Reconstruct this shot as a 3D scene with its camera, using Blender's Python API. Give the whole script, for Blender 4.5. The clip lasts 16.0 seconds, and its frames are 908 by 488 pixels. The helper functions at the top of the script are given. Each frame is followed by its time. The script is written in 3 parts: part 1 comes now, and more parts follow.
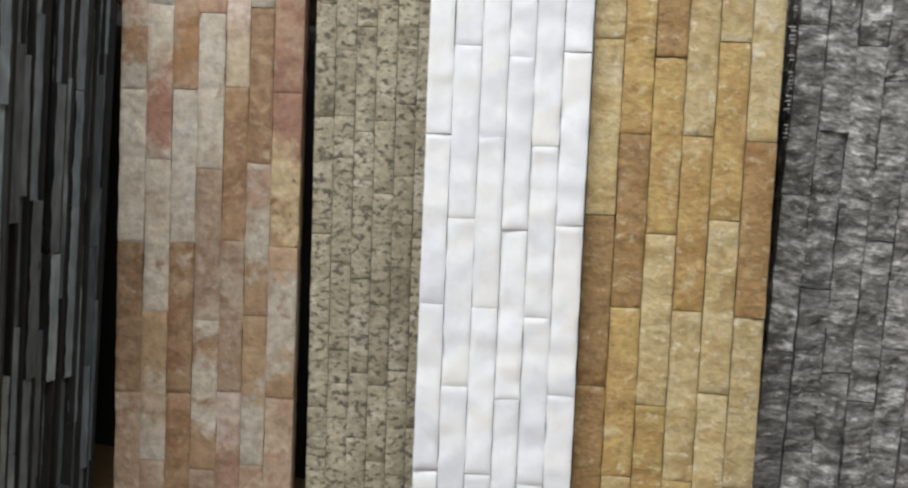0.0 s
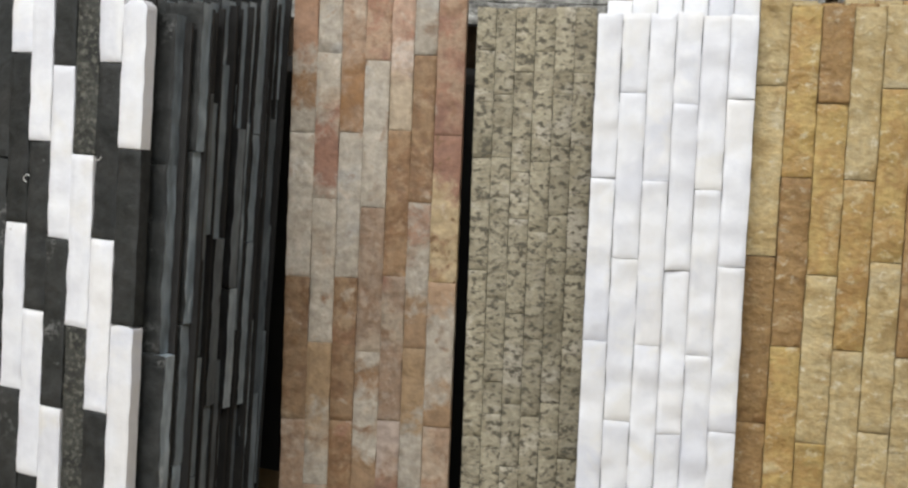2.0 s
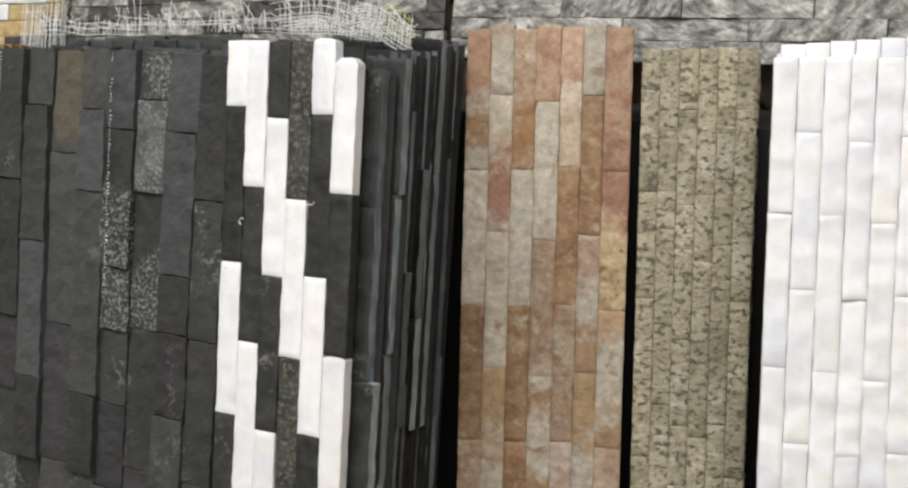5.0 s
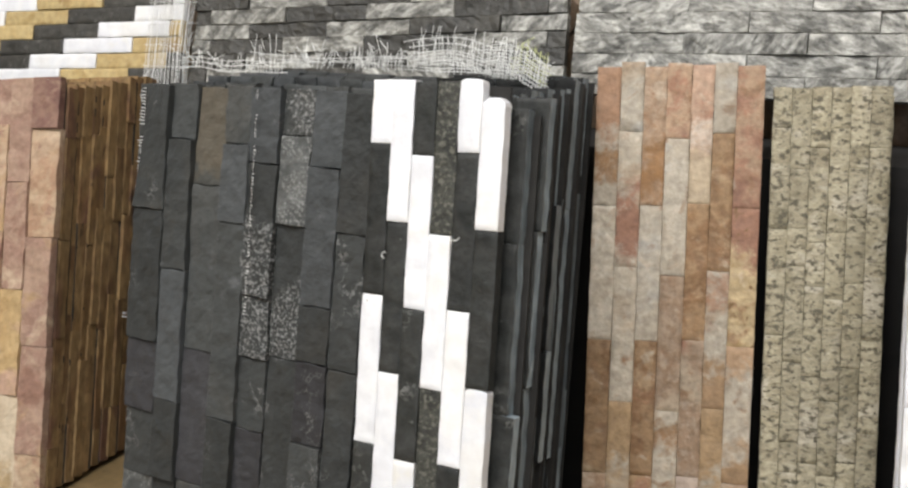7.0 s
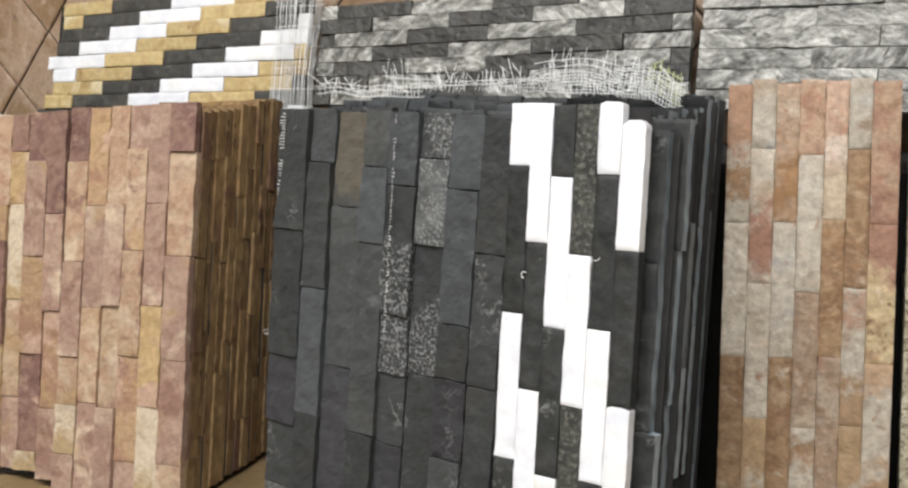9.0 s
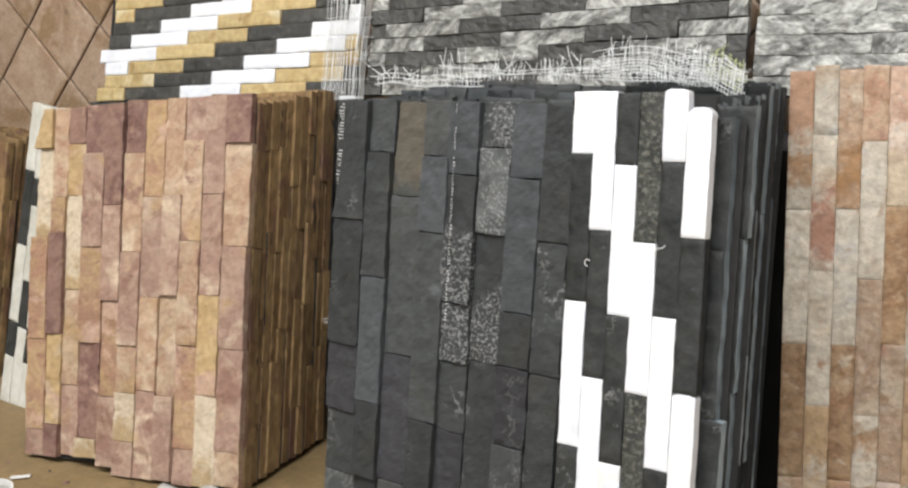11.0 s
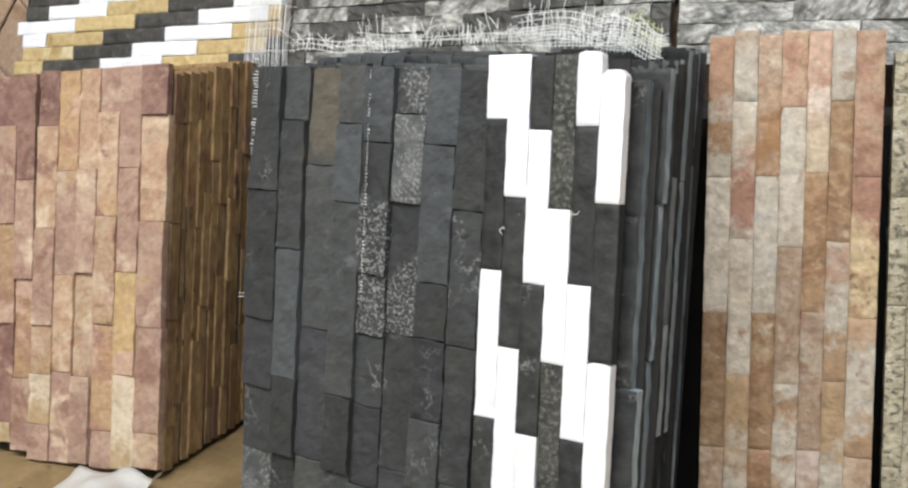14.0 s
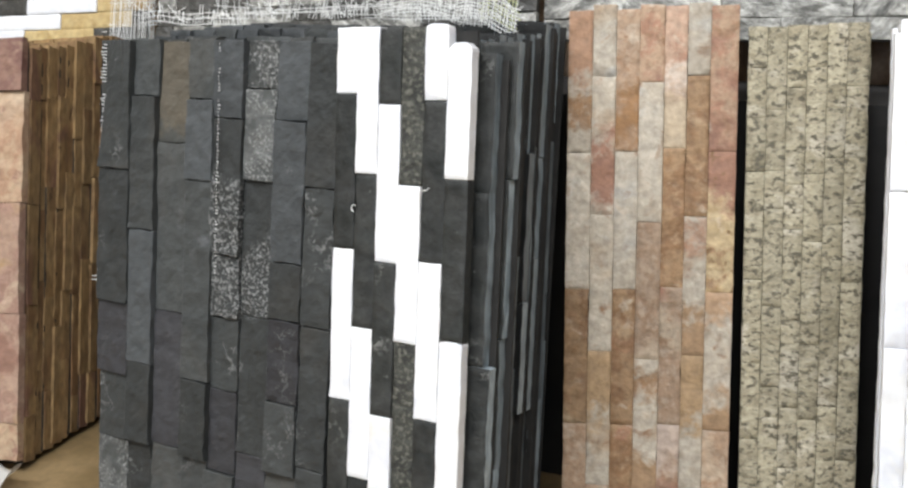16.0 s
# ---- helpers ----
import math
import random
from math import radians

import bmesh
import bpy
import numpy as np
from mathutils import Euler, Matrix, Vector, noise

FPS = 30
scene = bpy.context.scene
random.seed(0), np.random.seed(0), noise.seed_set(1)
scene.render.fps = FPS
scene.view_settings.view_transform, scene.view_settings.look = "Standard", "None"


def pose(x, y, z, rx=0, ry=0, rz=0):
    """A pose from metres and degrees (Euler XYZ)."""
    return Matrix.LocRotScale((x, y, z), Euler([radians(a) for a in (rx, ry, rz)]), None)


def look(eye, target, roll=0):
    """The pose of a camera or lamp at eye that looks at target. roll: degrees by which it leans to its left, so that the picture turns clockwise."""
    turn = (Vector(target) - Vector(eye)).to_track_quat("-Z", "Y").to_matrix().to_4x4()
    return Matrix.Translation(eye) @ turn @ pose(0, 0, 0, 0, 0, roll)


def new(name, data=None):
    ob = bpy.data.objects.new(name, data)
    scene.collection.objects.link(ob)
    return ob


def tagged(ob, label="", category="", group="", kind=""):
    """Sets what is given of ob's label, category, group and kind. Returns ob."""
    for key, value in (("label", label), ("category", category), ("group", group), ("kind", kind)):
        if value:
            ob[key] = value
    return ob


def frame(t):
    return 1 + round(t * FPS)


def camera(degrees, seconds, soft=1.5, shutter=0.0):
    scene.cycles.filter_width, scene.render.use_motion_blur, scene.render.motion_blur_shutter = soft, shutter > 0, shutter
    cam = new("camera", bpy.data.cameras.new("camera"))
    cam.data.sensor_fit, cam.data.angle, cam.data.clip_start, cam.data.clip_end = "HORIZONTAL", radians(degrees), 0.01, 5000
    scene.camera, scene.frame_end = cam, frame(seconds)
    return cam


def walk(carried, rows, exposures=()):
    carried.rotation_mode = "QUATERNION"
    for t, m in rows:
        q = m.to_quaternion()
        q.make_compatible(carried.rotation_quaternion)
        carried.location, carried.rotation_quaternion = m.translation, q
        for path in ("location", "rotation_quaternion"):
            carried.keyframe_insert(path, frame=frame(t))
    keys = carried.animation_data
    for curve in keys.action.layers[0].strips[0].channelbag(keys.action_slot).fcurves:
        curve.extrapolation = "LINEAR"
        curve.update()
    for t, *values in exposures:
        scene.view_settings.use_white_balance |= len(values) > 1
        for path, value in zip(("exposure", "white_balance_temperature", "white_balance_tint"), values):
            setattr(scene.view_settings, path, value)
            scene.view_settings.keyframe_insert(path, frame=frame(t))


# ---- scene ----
cam = camera(47.0, 16.0, soft=2.45)
PATH = [
    (0, (0.025, 0.005, 0.656), (-0.021, 1.922, 0.089), 2.9),
    (0.5, (0.01, -0.003, 0.663), (-0.085, 1.91, 0.09), 2.2),
    (1, (-0.008, -0.015, 0.668), (-0.133, 1.901, 0.105), 1.9),
    (1.5, (-0.027, -0.027, 0.676), (-0.196, 1.889, 0.129), 1.8),
    (2, (-0.056, -0.04, 0.685), (-0.262, 1.875, 0.147), 1.9),
    (2.5, (-0.078, -0.051, 0.693), (-0.314, 1.863, 0.162), 1.8),
    (3, (-0.097, -0.065, 0.695), (-0.363, 1.847, 0.175), 1.3),
    (3.5, (-0.115, -0.08, 0.708), (-0.399, 1.829, 0.184), 1.0),
    (3.7, (-0.125, -0.087, 0.711), (-0.415, 1.821, 0.187), 0.8),
    (6, (-0.207, -0.136, 0.742), (-0.587, 1.757, 0.219), -0.3),
    (6.5, (-0.233, -0.144, 0.746), (-0.641, 1.747, 0.236), -0.4),
    (7, (-0.259, -0.155, 0.751), (-0.704, 1.733, 0.264), 0.0),
    (7.5, (-0.271, -0.159, 0.758), (-0.741, 1.724, 0.275), -0.7),
    (8, (-0.285, -0.169, 0.761), (-0.812, 1.695, 0.264), -1.5),
    (8.5, (-0.299, -0.179, 0.769), (-0.869, 1.675, 0.283), -2.0),
    (9, (-0.312, -0.193, 0.773), (-0.915, 1.654, 0.301), -1.6),
    (9.5, (-0.319, -0.198, 0.778), (-0.944, 1.647, 0.323), -1.5),
    (10, (-0.325, -0.202, 0.777), (-0.956, 1.639, 0.319), -1.6),
    (10.2, (-0.33, -0.204, 0.776), (-0.966, 1.634, 0.313), -1.8),
    (12.3, (-0.352, -0.216, 0.762), (-1.033, 1.593, 0.249), -2.3),
    (12.5, (-0.348, -0.215, 0.757), (-1.019, 1.598, 0.245), -2.2),
    (13, (-0.337, -0.201, 0.755), (-0.97, 1.626, 0.242), -2.3),
    (13.5, (-0.327, -0.187, 0.753), (-0.933, 1.649, 0.24), -2.1),
    (14, (-0.311, -0.173, 0.745), (-0.883, 1.672, 0.227), -2.0),
    (14.5, (-0.293, -0.158, 0.741), (-0.815, 1.698, 0.208), -2.0),
    (15, (-0.283, -0.148, 0.733), (-0.771, 1.713, 0.186), -2.1),
    (15.5, (-0.265, -0.139, 0.732), (-0.714, 1.728, 0.173), -1.8),
    (16, (-0.244, -0.132, 0.733), (-0.666, 1.742, 0.175), -1.4),
]
EXPOSURES = [(0.0, -0.28, 6500, 10), (3.5, -0.27, 6760, 10), (6.0, -0.03, 6860, 11), (9.0, 0.12, 6700, 11), (12.5, 0.28, 6600, 10), (15.5, 0.25, 6500, 10), (16.0, 0.24, 6500, 10)]
walk(cam, [(t, look(eye, target, roll)) for t, eye, target, roll in PATH], EXPOSURES)

# world, opening and exposure
world = bpy.data.worlds.new("world")
scene.world = world
world.use_nodes = True
wn = world.node_tree.nodes
sky = wn.new("ShaderNodeTexSky")
sky.sky_type, sky.sun_disc, sky.sun_elevation, sky.sun_rotation = "NISHITA", False, radians(50), radians(200)
world.node_tree.links.new(sky.outputs[0], wn["Background"].inputs[0])
wn["Background"].inputs[1].default_value = 0.1


def area(name, eye, target, sx, sy, watts, colour):
    data = bpy.data.lights.new(name, "AREA")
    data.shape, data.size, data.size_y, data.energy, data.color = "RECTANGLE", sx, sy, watts, colour
    ob = new(name, data)
    ob.matrix_world = look(eye, target)
    return ob


# added lamp standing in for daylight through an unseen open front
area("shop_front_light", (-1.2, -3.0, 1.55), (-0.9, 1.2, 0.7), 5.0, 2.4, 30, (0.95, 0.98, 1.0))
# unseen lamp added overhead to brighten the back rows and the wall
area("roof_light", (-1.2, -0.55, 2.95), (-1.2, -0.45, 0.0), 4.4, 1.0, 190, (0.95, 0.98, 1.0))

# ---- materials ----


def material(name, colours, scale=18.0, rough=0.75, bump=0.35, fine=160.0, speck=None, streak=1.0, vary=0.25, contrast=2.0, gloss=0.4, patchy=None, stains=(), veins=(), bands=(), turn=None, piece=None, speck_below=None, detail=4.5):
    """Stone and the like: a ramp of colours over coarse noise, finer grain, specks, each piece shifted by its own random number.
    bands: (colour, from, to) of cloudy layers across a strip, in metres along it; turn: how far the grain may turn from strip to strip; speck_below: specks only under that height of a strip."""
    m = bpy.data.materials.new(name)
    m.use_nodes = True
    n, l = m.node_tree.nodes, m.node_tree.links
    b = n["Principled BSDF"]
    b.inputs["Specular IOR Level"].default_value = gloss
    geo, info = n.new("ShaderNodeTexCoord"), n.new("ShaderNodeObjectInfo")
    shift = n.new("ShaderNodeVectorMath")
    shift.operation = "SCALE"
    shift.inputs[0].default_value = (7.3, 3.1, 5.7)
    l.new(info.outputs["Random"], shift.inputs["Scale"])
    add = n.new("ShaderNodeVectorMath")
    l.new(geo.outputs["Object"], add.inputs[0])
    l.new(shift.outputs[0], add.inputs[1])
    mp = n.new("ShaderNodeMapping")
    mp.inputs["Scale"].default_value = (1.0, streak, 1.0)
    if turn:
        spin, angle = n.new("ShaderNodeVectorRotate"), n.new("ShaderNodeMapRange")
        spin.rotation_type = "Z_AXIS"
        angle.inputs[3].default_value, angle.inputs[4].default_value = turn
        l.new(info.outputs["Random"], angle.inputs[0])
        l.new(add.outputs[0], spin.inputs["Vector"])
        l.new(angle.outputs[0], spin.inputs["Angle"])
        l.new(spin.outputs[0], mp.inputs[0])
    else:
        l.new(add.outputs[0], mp.inputs[0])

    def along():
        """Height along the strip, frayed by noise."""
        split, fray, frayed = n.new("ShaderNodeSeparateXYZ"), n.new("ShaderNodeMath"), n.new("ShaderNodeMath")
        l.new(geo.outputs["Object"], split.inputs[0])
        fray.operation, fray.inputs[1].default_value = "MULTIPLY_ADD", 0.2
        fray.inputs[2].default_value = -0.1
        l.new(noise_tex(34, 8.0, 0.3, 0.7), fray.inputs[0])
        l.new(split.outputs["Y"], frayed.inputs[0])
        l.new(fray.outputs[0], frayed.inputs[1])
        return frayed.outputs[0]

    def noise_tex(s, detail=5.0, dist=0.0, rough_=0.6):
        t = n.new("ShaderNodeTexNoise")
        t.inputs["Scale"].default_value, t.inputs["Detail"].default_value = s, detail
        t.inputs["Distortion"].default_value, t.inputs["Roughness"].default_value = dist, rough_
        l.new(mp.outputs[0], t.inputs["Vector"])
        return t.outputs["Fac"]

    big, grain = noise_tex(scale, detail, 0.2, 0.5 + 0.02 * detail), noise_tex(fine, 4.0)
    ramp = n.new("ShaderNodeValToRGB")
    el = ramp.color_ramp.elements
    for k, c in enumerate(colours):
        p = 0.5 + (k / max(1, len(colours) - 1) - 0.5) * 0.5 / contrast
        e = el[k] if k < 2 else el.new(p)
        e.position, e.color = p, (*c, 1)
    if len(colours) > 2:
        for k, c in enumerate(colours):
            p = 0.5 + (k / (len(colours) - 1) - 0.5) * 0.5 / contrast
            el[k].position, el[k].color = p, (*c, 1)
    l.new(big, ramp.inputs[0])
    ground = ramp.outputs[0]
    for k, (c, s, lo, hi) in enumerate(stains):
        spot, blend, away = n.new("ShaderNodeMapRange"), n.new("ShaderNodeMix"), n.new("ShaderNodeVectorMath")
        away.inputs[1].default_value = (11.3 * (k + 1), 4.7 * (k + 1), 8.9)
        l.new(mp.outputs[0], away.inputs[0])
        field = n.new("ShaderNodeTexNoise")
        field.inputs["Scale"].default_value, field.inputs["Detail"].default_value = s, 9.0
        field.inputs["Distortion"].default_value, field.inputs["Roughness"].default_value = 0.6, 0.6
        l.new(away.outputs[0], field.inputs["Vector"])
        spot.inputs[1].default_value, spot.inputs[2].default_value = lo, hi
        l.new(field.outputs["Fac"], spot.inputs[0])
        blend.data_type = "RGBA"
        l.new(spot.outputs[0], blend.inputs["Factor"])
        l.new(ground, blend.inputs["A"])
        blend.inputs["B"].default_value = (*c, 1)
        ground = blend.outputs["Result"]
    for c, low, high in bands:
        up, down, both_, blend = n.new("ShaderNodeMapRange"), n.new("ShaderNodeMapRange"), n.new("ShaderNodeMath"), n.new("ShaderNodeMix")
        height = along()
        for ramp_, a, z in ((up, low - 0.02, low + 0.014), (down, high + 0.02, high - 0.014)):
            ramp_.inputs[1].default_value, ramp_.inputs[2].default_value = a, z
            l.new(height, ramp_.inputs[0])
        both_.operation = "MULTIPLY"
        l.new(up.outputs[0], both_.inputs[0])
        l.new(down.outputs[0], both_.inputs[1])
        blend.data_type = "RGBA"
        l.new(both_.outputs[0], blend.inputs["Factor"])
        l.new(ground, blend.inputs["A"])
        blend.inputs["B"].default_value = (*c, 1)
        ground = blend.outputs["Result"]
    mul = n.new("ShaderNodeMix")
    mul.data_type, mul.blend_type = "RGBA", "MULTIPLY"
    mul.inputs["Factor"].default_value = 1.0
    mr = n.new("ShaderNodeMapRange")
    mr.inputs[1].default_value, mr.inputs[2].default_value = 0.3, 0.7
    mr.inputs[3].default_value, mr.inputs[4].default_value = 1.0 - vary, 1.0 + vary * 0.4
    l.new(grain, mr.inputs[0])
    val = n.new("ShaderNodeMapRange")
    spread = vary * 0.45 if piece is None else piece
    val.inputs[3].default_value, val.inputs[4].default_value = 1.0 - spread, 1.0 + spread * 0.67
    l.new(info.outputs["Random"], val.inputs[0])
    both = n.new("ShaderNodeMath")
    both.operation = "MULTIPLY"
    l.new(mr.outputs[0], both.inputs[0])
    l.new(val.outputs[0], both.inputs[1])
    l.new(ground, mul.inputs["A"])
    l.new(both.outputs[0], mul.inputs["B"])
    colour = mul.outputs["Result"]
    if speck:
        c, s, lo, hi = speck
        sp = n.new("ShaderNodeMapRange")
        sp.inputs[1].default_value, sp.inputs[2].default_value = lo, hi
        l.new(noise_tex(s, 4.0, 0.2, 0.65), sp.inputs[0])
        mix = n.new("ShaderNodeMix")
        mix.data_type = "RGBA"
        if speck_below:
            lower, both_ = n.new("ShaderNodeMapRange"), n.new("ShaderNodeMath")
            lower.inputs[1].default_value, lower.inputs[2].default_value = speck_below + 0.01, speck_below - 0.01
            l.new(along(), lower.inputs[0])
            both_.operation = "MULTIPLY"
            l.new(sp.outputs[0], both_.inputs[0])
            l.new(lower.outputs[0], both_.inputs[1])
            l.new(both_.outputs[0], mix.inputs["Factor"])
        elif patchy:
            where, both_ = n.new("ShaderNodeMapRange"), n.new("ShaderNodeMath")
            where.inputs[1].default_value, where.inputs[2].default_value = patchy[1], patchy[1] + 0.06
            l.new(noise_tex(patchy[0], 3.0, 0.3), where.inputs[0])
            both_.operation = "MULTIPLY"
            l.new(sp.outputs[0], both_.inputs[0])
            l.new(where.outputs[0], both_.inputs[1])
            l.new(both_.outputs[0], mix.inputs["Factor"])
        else:
            l.new(sp.outputs[0], mix.inputs["Factor"])
        l.new(colour, mix.inputs["A"])
        mix.inputs["B"].default_value = (*c, 1)
        colour = mix.outputs["Result"]
    for c, s, half_width, where_scale, lo in veins:
        line, mask, both_, mix = n.new("ShaderNodeMath"), n.new("ShaderNodeMapRange"), n.new("ShaderNodeMath"), n.new("ShaderNodeMix")
        line.operation = "COMPARE"
        line.inputs[1].default_value, line.inputs[2].default_value = 0.5, half_width
        l.new(noise_tex(s, 6.0, 0.0, 0.7), line.inputs[0])
        mask.inputs[1].default_value, mask.inputs[2].default_value = lo, lo + 0.08
        l.new(noise_tex(where_scale, 2.0), mask.inputs[0])
        both_.operation = "MULTIPLY"
        l.new(line.outputs[0], both_.inputs[0])
        l.new(mask.outputs[0], both_.inputs[1])
        mix.data_type = "RGBA"
        l.new(both_.outputs[0], mix.inputs["Factor"])
        l.new(colour, mix.inputs["A"])
        mix.inputs["B"].default_value = (*c, 1)
        colour = mix.outputs["Result"]
    l.new(colour, b.inputs["Base Color"])
    rr = n.new("ShaderNodeMapRange")
    rr.inputs[3].default_value, rr.inputs[4].default_value = rough - 0.12, min(1.0, rough + 0.12)
    l.new(grain, rr.inputs[0])
    l.new(rr.outputs[0], b.inputs["Roughness"])
    if bump:
        su = n.new("ShaderNodeMath")
        su.operation = "ADD"
        l.new(noise_tex(fine * 0.35, 5.0), su.inputs[0])
        l.new(grain, su.inputs[1])
        bp = n.new("ShaderNodeBump")
        bp.inputs["Strength"].default_value, bp.inputs["Distance"].default_value = bump, 0.003
        l.new(su.outputs[0], bp.inputs["Height"])
        l.new(bp.outputs[0], b.inputs["Normal"])
    return m


M_WHITE = material("white_quartz", [(0.698, 0.703, 0.735), (0.774, 0.779, 0.797), (0.760, 0.750, 0.740)], 12, 0.42, 0.25, 60, vary=0.06, speck=((0.342, 0.314, 0.277), 42, 0.745, 0.78), stains=(((0.665, 0.674, 0.716), 9, 0.54, 0.66), ((0.750, 0.736, 0.707), 11, 0.58, 0.68)))
BROWN_STAIN, PALE_STAIN = ((0.27, 0.145, 0.052), 10, 0.53, 0.66), ((0.52, 0.45, 0.295), 13, 0.56, 0.68)
M_YELLOW = [
    material("yellow_quartzite", [(0.36, 0.25, 0.105), (0.47, 0.35, 0.165), (0.52, 0.415, 0.225), (0.41, 0.29, 0.125)], 24, 0.62, 0.9, 120, speck=((0.61, 0.55, 0.40), 85, 0.57, 0.72), streak=1.2, contrast=1.5, piece=0.12, detail=8.0, stains=(((0.33, 0.205, 0.08), 12, 0.57, 0.70), PALE_STAIN)),
    material("honey_quartzite", [(0.40, 0.255, 0.078), (0.475, 0.34, 0.13), (0.385, 0.235, 0.08), (0.52, 0.41, 0.215)], 22, 0.62, 0.9, 120, speck=((0.58, 0.51, 0.34), 85, 0.58, 0.74), streak=1.2, contrast=1.5, piece=0.12, detail=8.0, stains=(((0.32, 0.18, 0.062), 10, 0.56, 0.68),)),
    material("brown_quartzite", [(0.235, 0.135, 0.052), (0.36, 0.225, 0.093), (0.28, 0.165, 0.064), (0.41, 0.29, 0.14)], 28, 0.62, 0.9, 120, speck=((0.50, 0.42, 0.29), 85, 0.58, 0.74), streak=1.2, contrast=1.5, piece=0.12, detail=8.0, stains=(BROWN_STAIN,)),
]
ROSE, RUST, TAN_S = (0.279, 0.148, 0.099), (0.275, 0.149, 0.067), (0.325, 0.209, 0.119)
CREAM_RAMP = [(0.369, 0.312, 0.241), (0.482, 0.425, 0.345), (0.412, 0.352, 0.276), (0.460, 0.406, 0.324)]
TAN_RAMP = [(0.277, 0.176, 0.110), (0.387, 0.283, 0.201), (0.313, 0.206, 0.131), (0.435, 0.336, 0.249)]


def sandstone(name, colours, stains=(), **more):
    flecks = (((0.471, 0.389, 0.296), 34, 0.60, 0.72), ((0.251, 0.142, 0.078), 30, 0.58, 0.70))
    return material(name, colours, 19, 0.65, 0.8, 95, vary=0.3, contrast=1.6, detail=9.0, stains=tuple(stains) + flecks, **more)


M_RED = {
    "c": sandstone("cream_sandstone", CREAM_RAMP, stains=(((0.366, 0.270, 0.182), 10, 0.54, 0.70), ((0.447, 0.419, 0.373), 13, 0.56, 0.68))),
    "t": sandstone("tan_sandstone", TAN_RAMP, stains=(((0.437, 0.344, 0.248), 9, 0.55, 0.66), ((0.305, 0.154, 0.101), 11, 0.57, 0.67))),
    "o": sandstone("brown_sandstone", [(0.230, 0.132, 0.064), (0.321, 0.206, 0.114), (0.214, 0.116, 0.056), (0.369, 0.254, 0.153)], stains=(((0.336, 0.170, 0.111), 10, 0.58, 0.66), ((0.407, 0.299, 0.186), 9, 0.60, 0.70))),
    "r": sandstone("rose_sandstone", [(0.355, 0.214, 0.136), (0.416, 0.289, 0.191), (0.346, 0.180, 0.116), (0.437, 0.330, 0.227)], stains=((ROSE, 13, 0.52, 0.62),)),
    "A": sandstone("rose_topped_cream_sandstone", CREAM_RAMP, stains=(((0.366, 0.265, 0.172), 12, 0.56, 0.70),), bands=(((0.366, 0.214, 0.131), 0.098, 0.3), (RUST, 0.034, 0.062))),
    "B": sandstone("rose_footed_cream_sandstone", CREAM_RAMP, stains=(((0.366, 0.265, 0.172), 12, 0.56, 0.70),), bands=((ROSE, 0.012, 0.082),)),
    "D": sandstone("brown_footed_tan_sandstone", TAN_RAMP, bands=((RUST, 0.01, 0.075),)),
    "F": sandstone("rust_spotted_cream_sandstone", CREAM_RAMP, stains=(((0.366, 0.265, 0.172), 12, 0.56, 0.70),), bands=((RUST, 0.128, 0.152), (TAN_S, -0.1, 0.045))),
    "G": sandstone("rose_spotted_cream_sandstone", CREAM_RAMP, stains=(((0.366, 0.265, 0.172), 12, 0.56, 0.70),), bands=(((0.355, 0.200, 0.126), 0.128, 0.15), (TAN_S, -0.1, 0.052))),
    "H": sandstone("gold_flecked_rose_sandstone", [(0.407, 0.299, 0.161), (0.477, 0.369, 0.222), (0.366, 0.249, 0.121)], speck=((0.173, 0.100, 0.046), 75, 0.57, 0.66), bands=((ROSE, 0.115, 0.3),)),
    "I": sandstone("tan_footed_cream_sandstone", CREAM_RAMP, stains=(((0.366, 0.265, 0.172), 12, 0.56, 0.70),), bands=((TAN_S, -0.1, 0.036), ((0.407, 0.270, 0.166), 0.145, 0.3))),
    "J": sandstone("deep_rose_sandstone", [(0.376, 0.209, 0.141), (0.447, 0.309, 0.222), (0.336, 0.165, 0.106)], bands=(((0.508, 0.419, 0.343), 0.07, 0.10), ((0.427, 0.339, 0.237), -0.1, 0.06))),
    "K": sandstone("tan_topped_cream_sandstone", CREAM_RAMP, stains=(((0.366, 0.265, 0.172), 12, 0.56, 0.70),), bands=(((0.366, 0.245, 0.136), 0.09, 0.3),)),
    "M": sandstone("cream_pink_sandstone", TAN_RAMP, bands=(((0.457, 0.359, 0.292), 0.14, 0.3), (ROSE, 0.09, 0.11))),
}
M_GREY = material("speckled_granite", [(0.336, 0.294, 0.200), (0.430, 0.383, 0.273), (0.304, 0.263, 0.179)], 18, 0.7, 0.8, 150, speck=((0.108, 0.095, 0.066), 102, 0.515, 0.605), streak=1.45, vary=0.3, stains=(((0.50, 0.45, 0.35), 14, 0.55, 0.64), ((0.27, 0.235, 0.155), 9, 0.57, 0.66)))
M_DARK = material("silver_black_quartzite", [(0.046, 0.044, 0.039), (0.150, 0.147, 0.135), (0.312, 0.307, 0.289), (0.650, 0.637, 0.611)], 36, 0.4, 1.0, 120, streak=2.4, vary=0.4, contrast=1.75, piece=0.25, detail=11.0, turn=(-0.12, 0.2), speck=((0.676, 0.663, 0.637), 60, 0.60, 0.72), stains=(((0.075, 0.074, 0.065), 14, 0.54, 0.64), ((0.390, 0.384, 0.364), 12, 0.60, 0.68)))
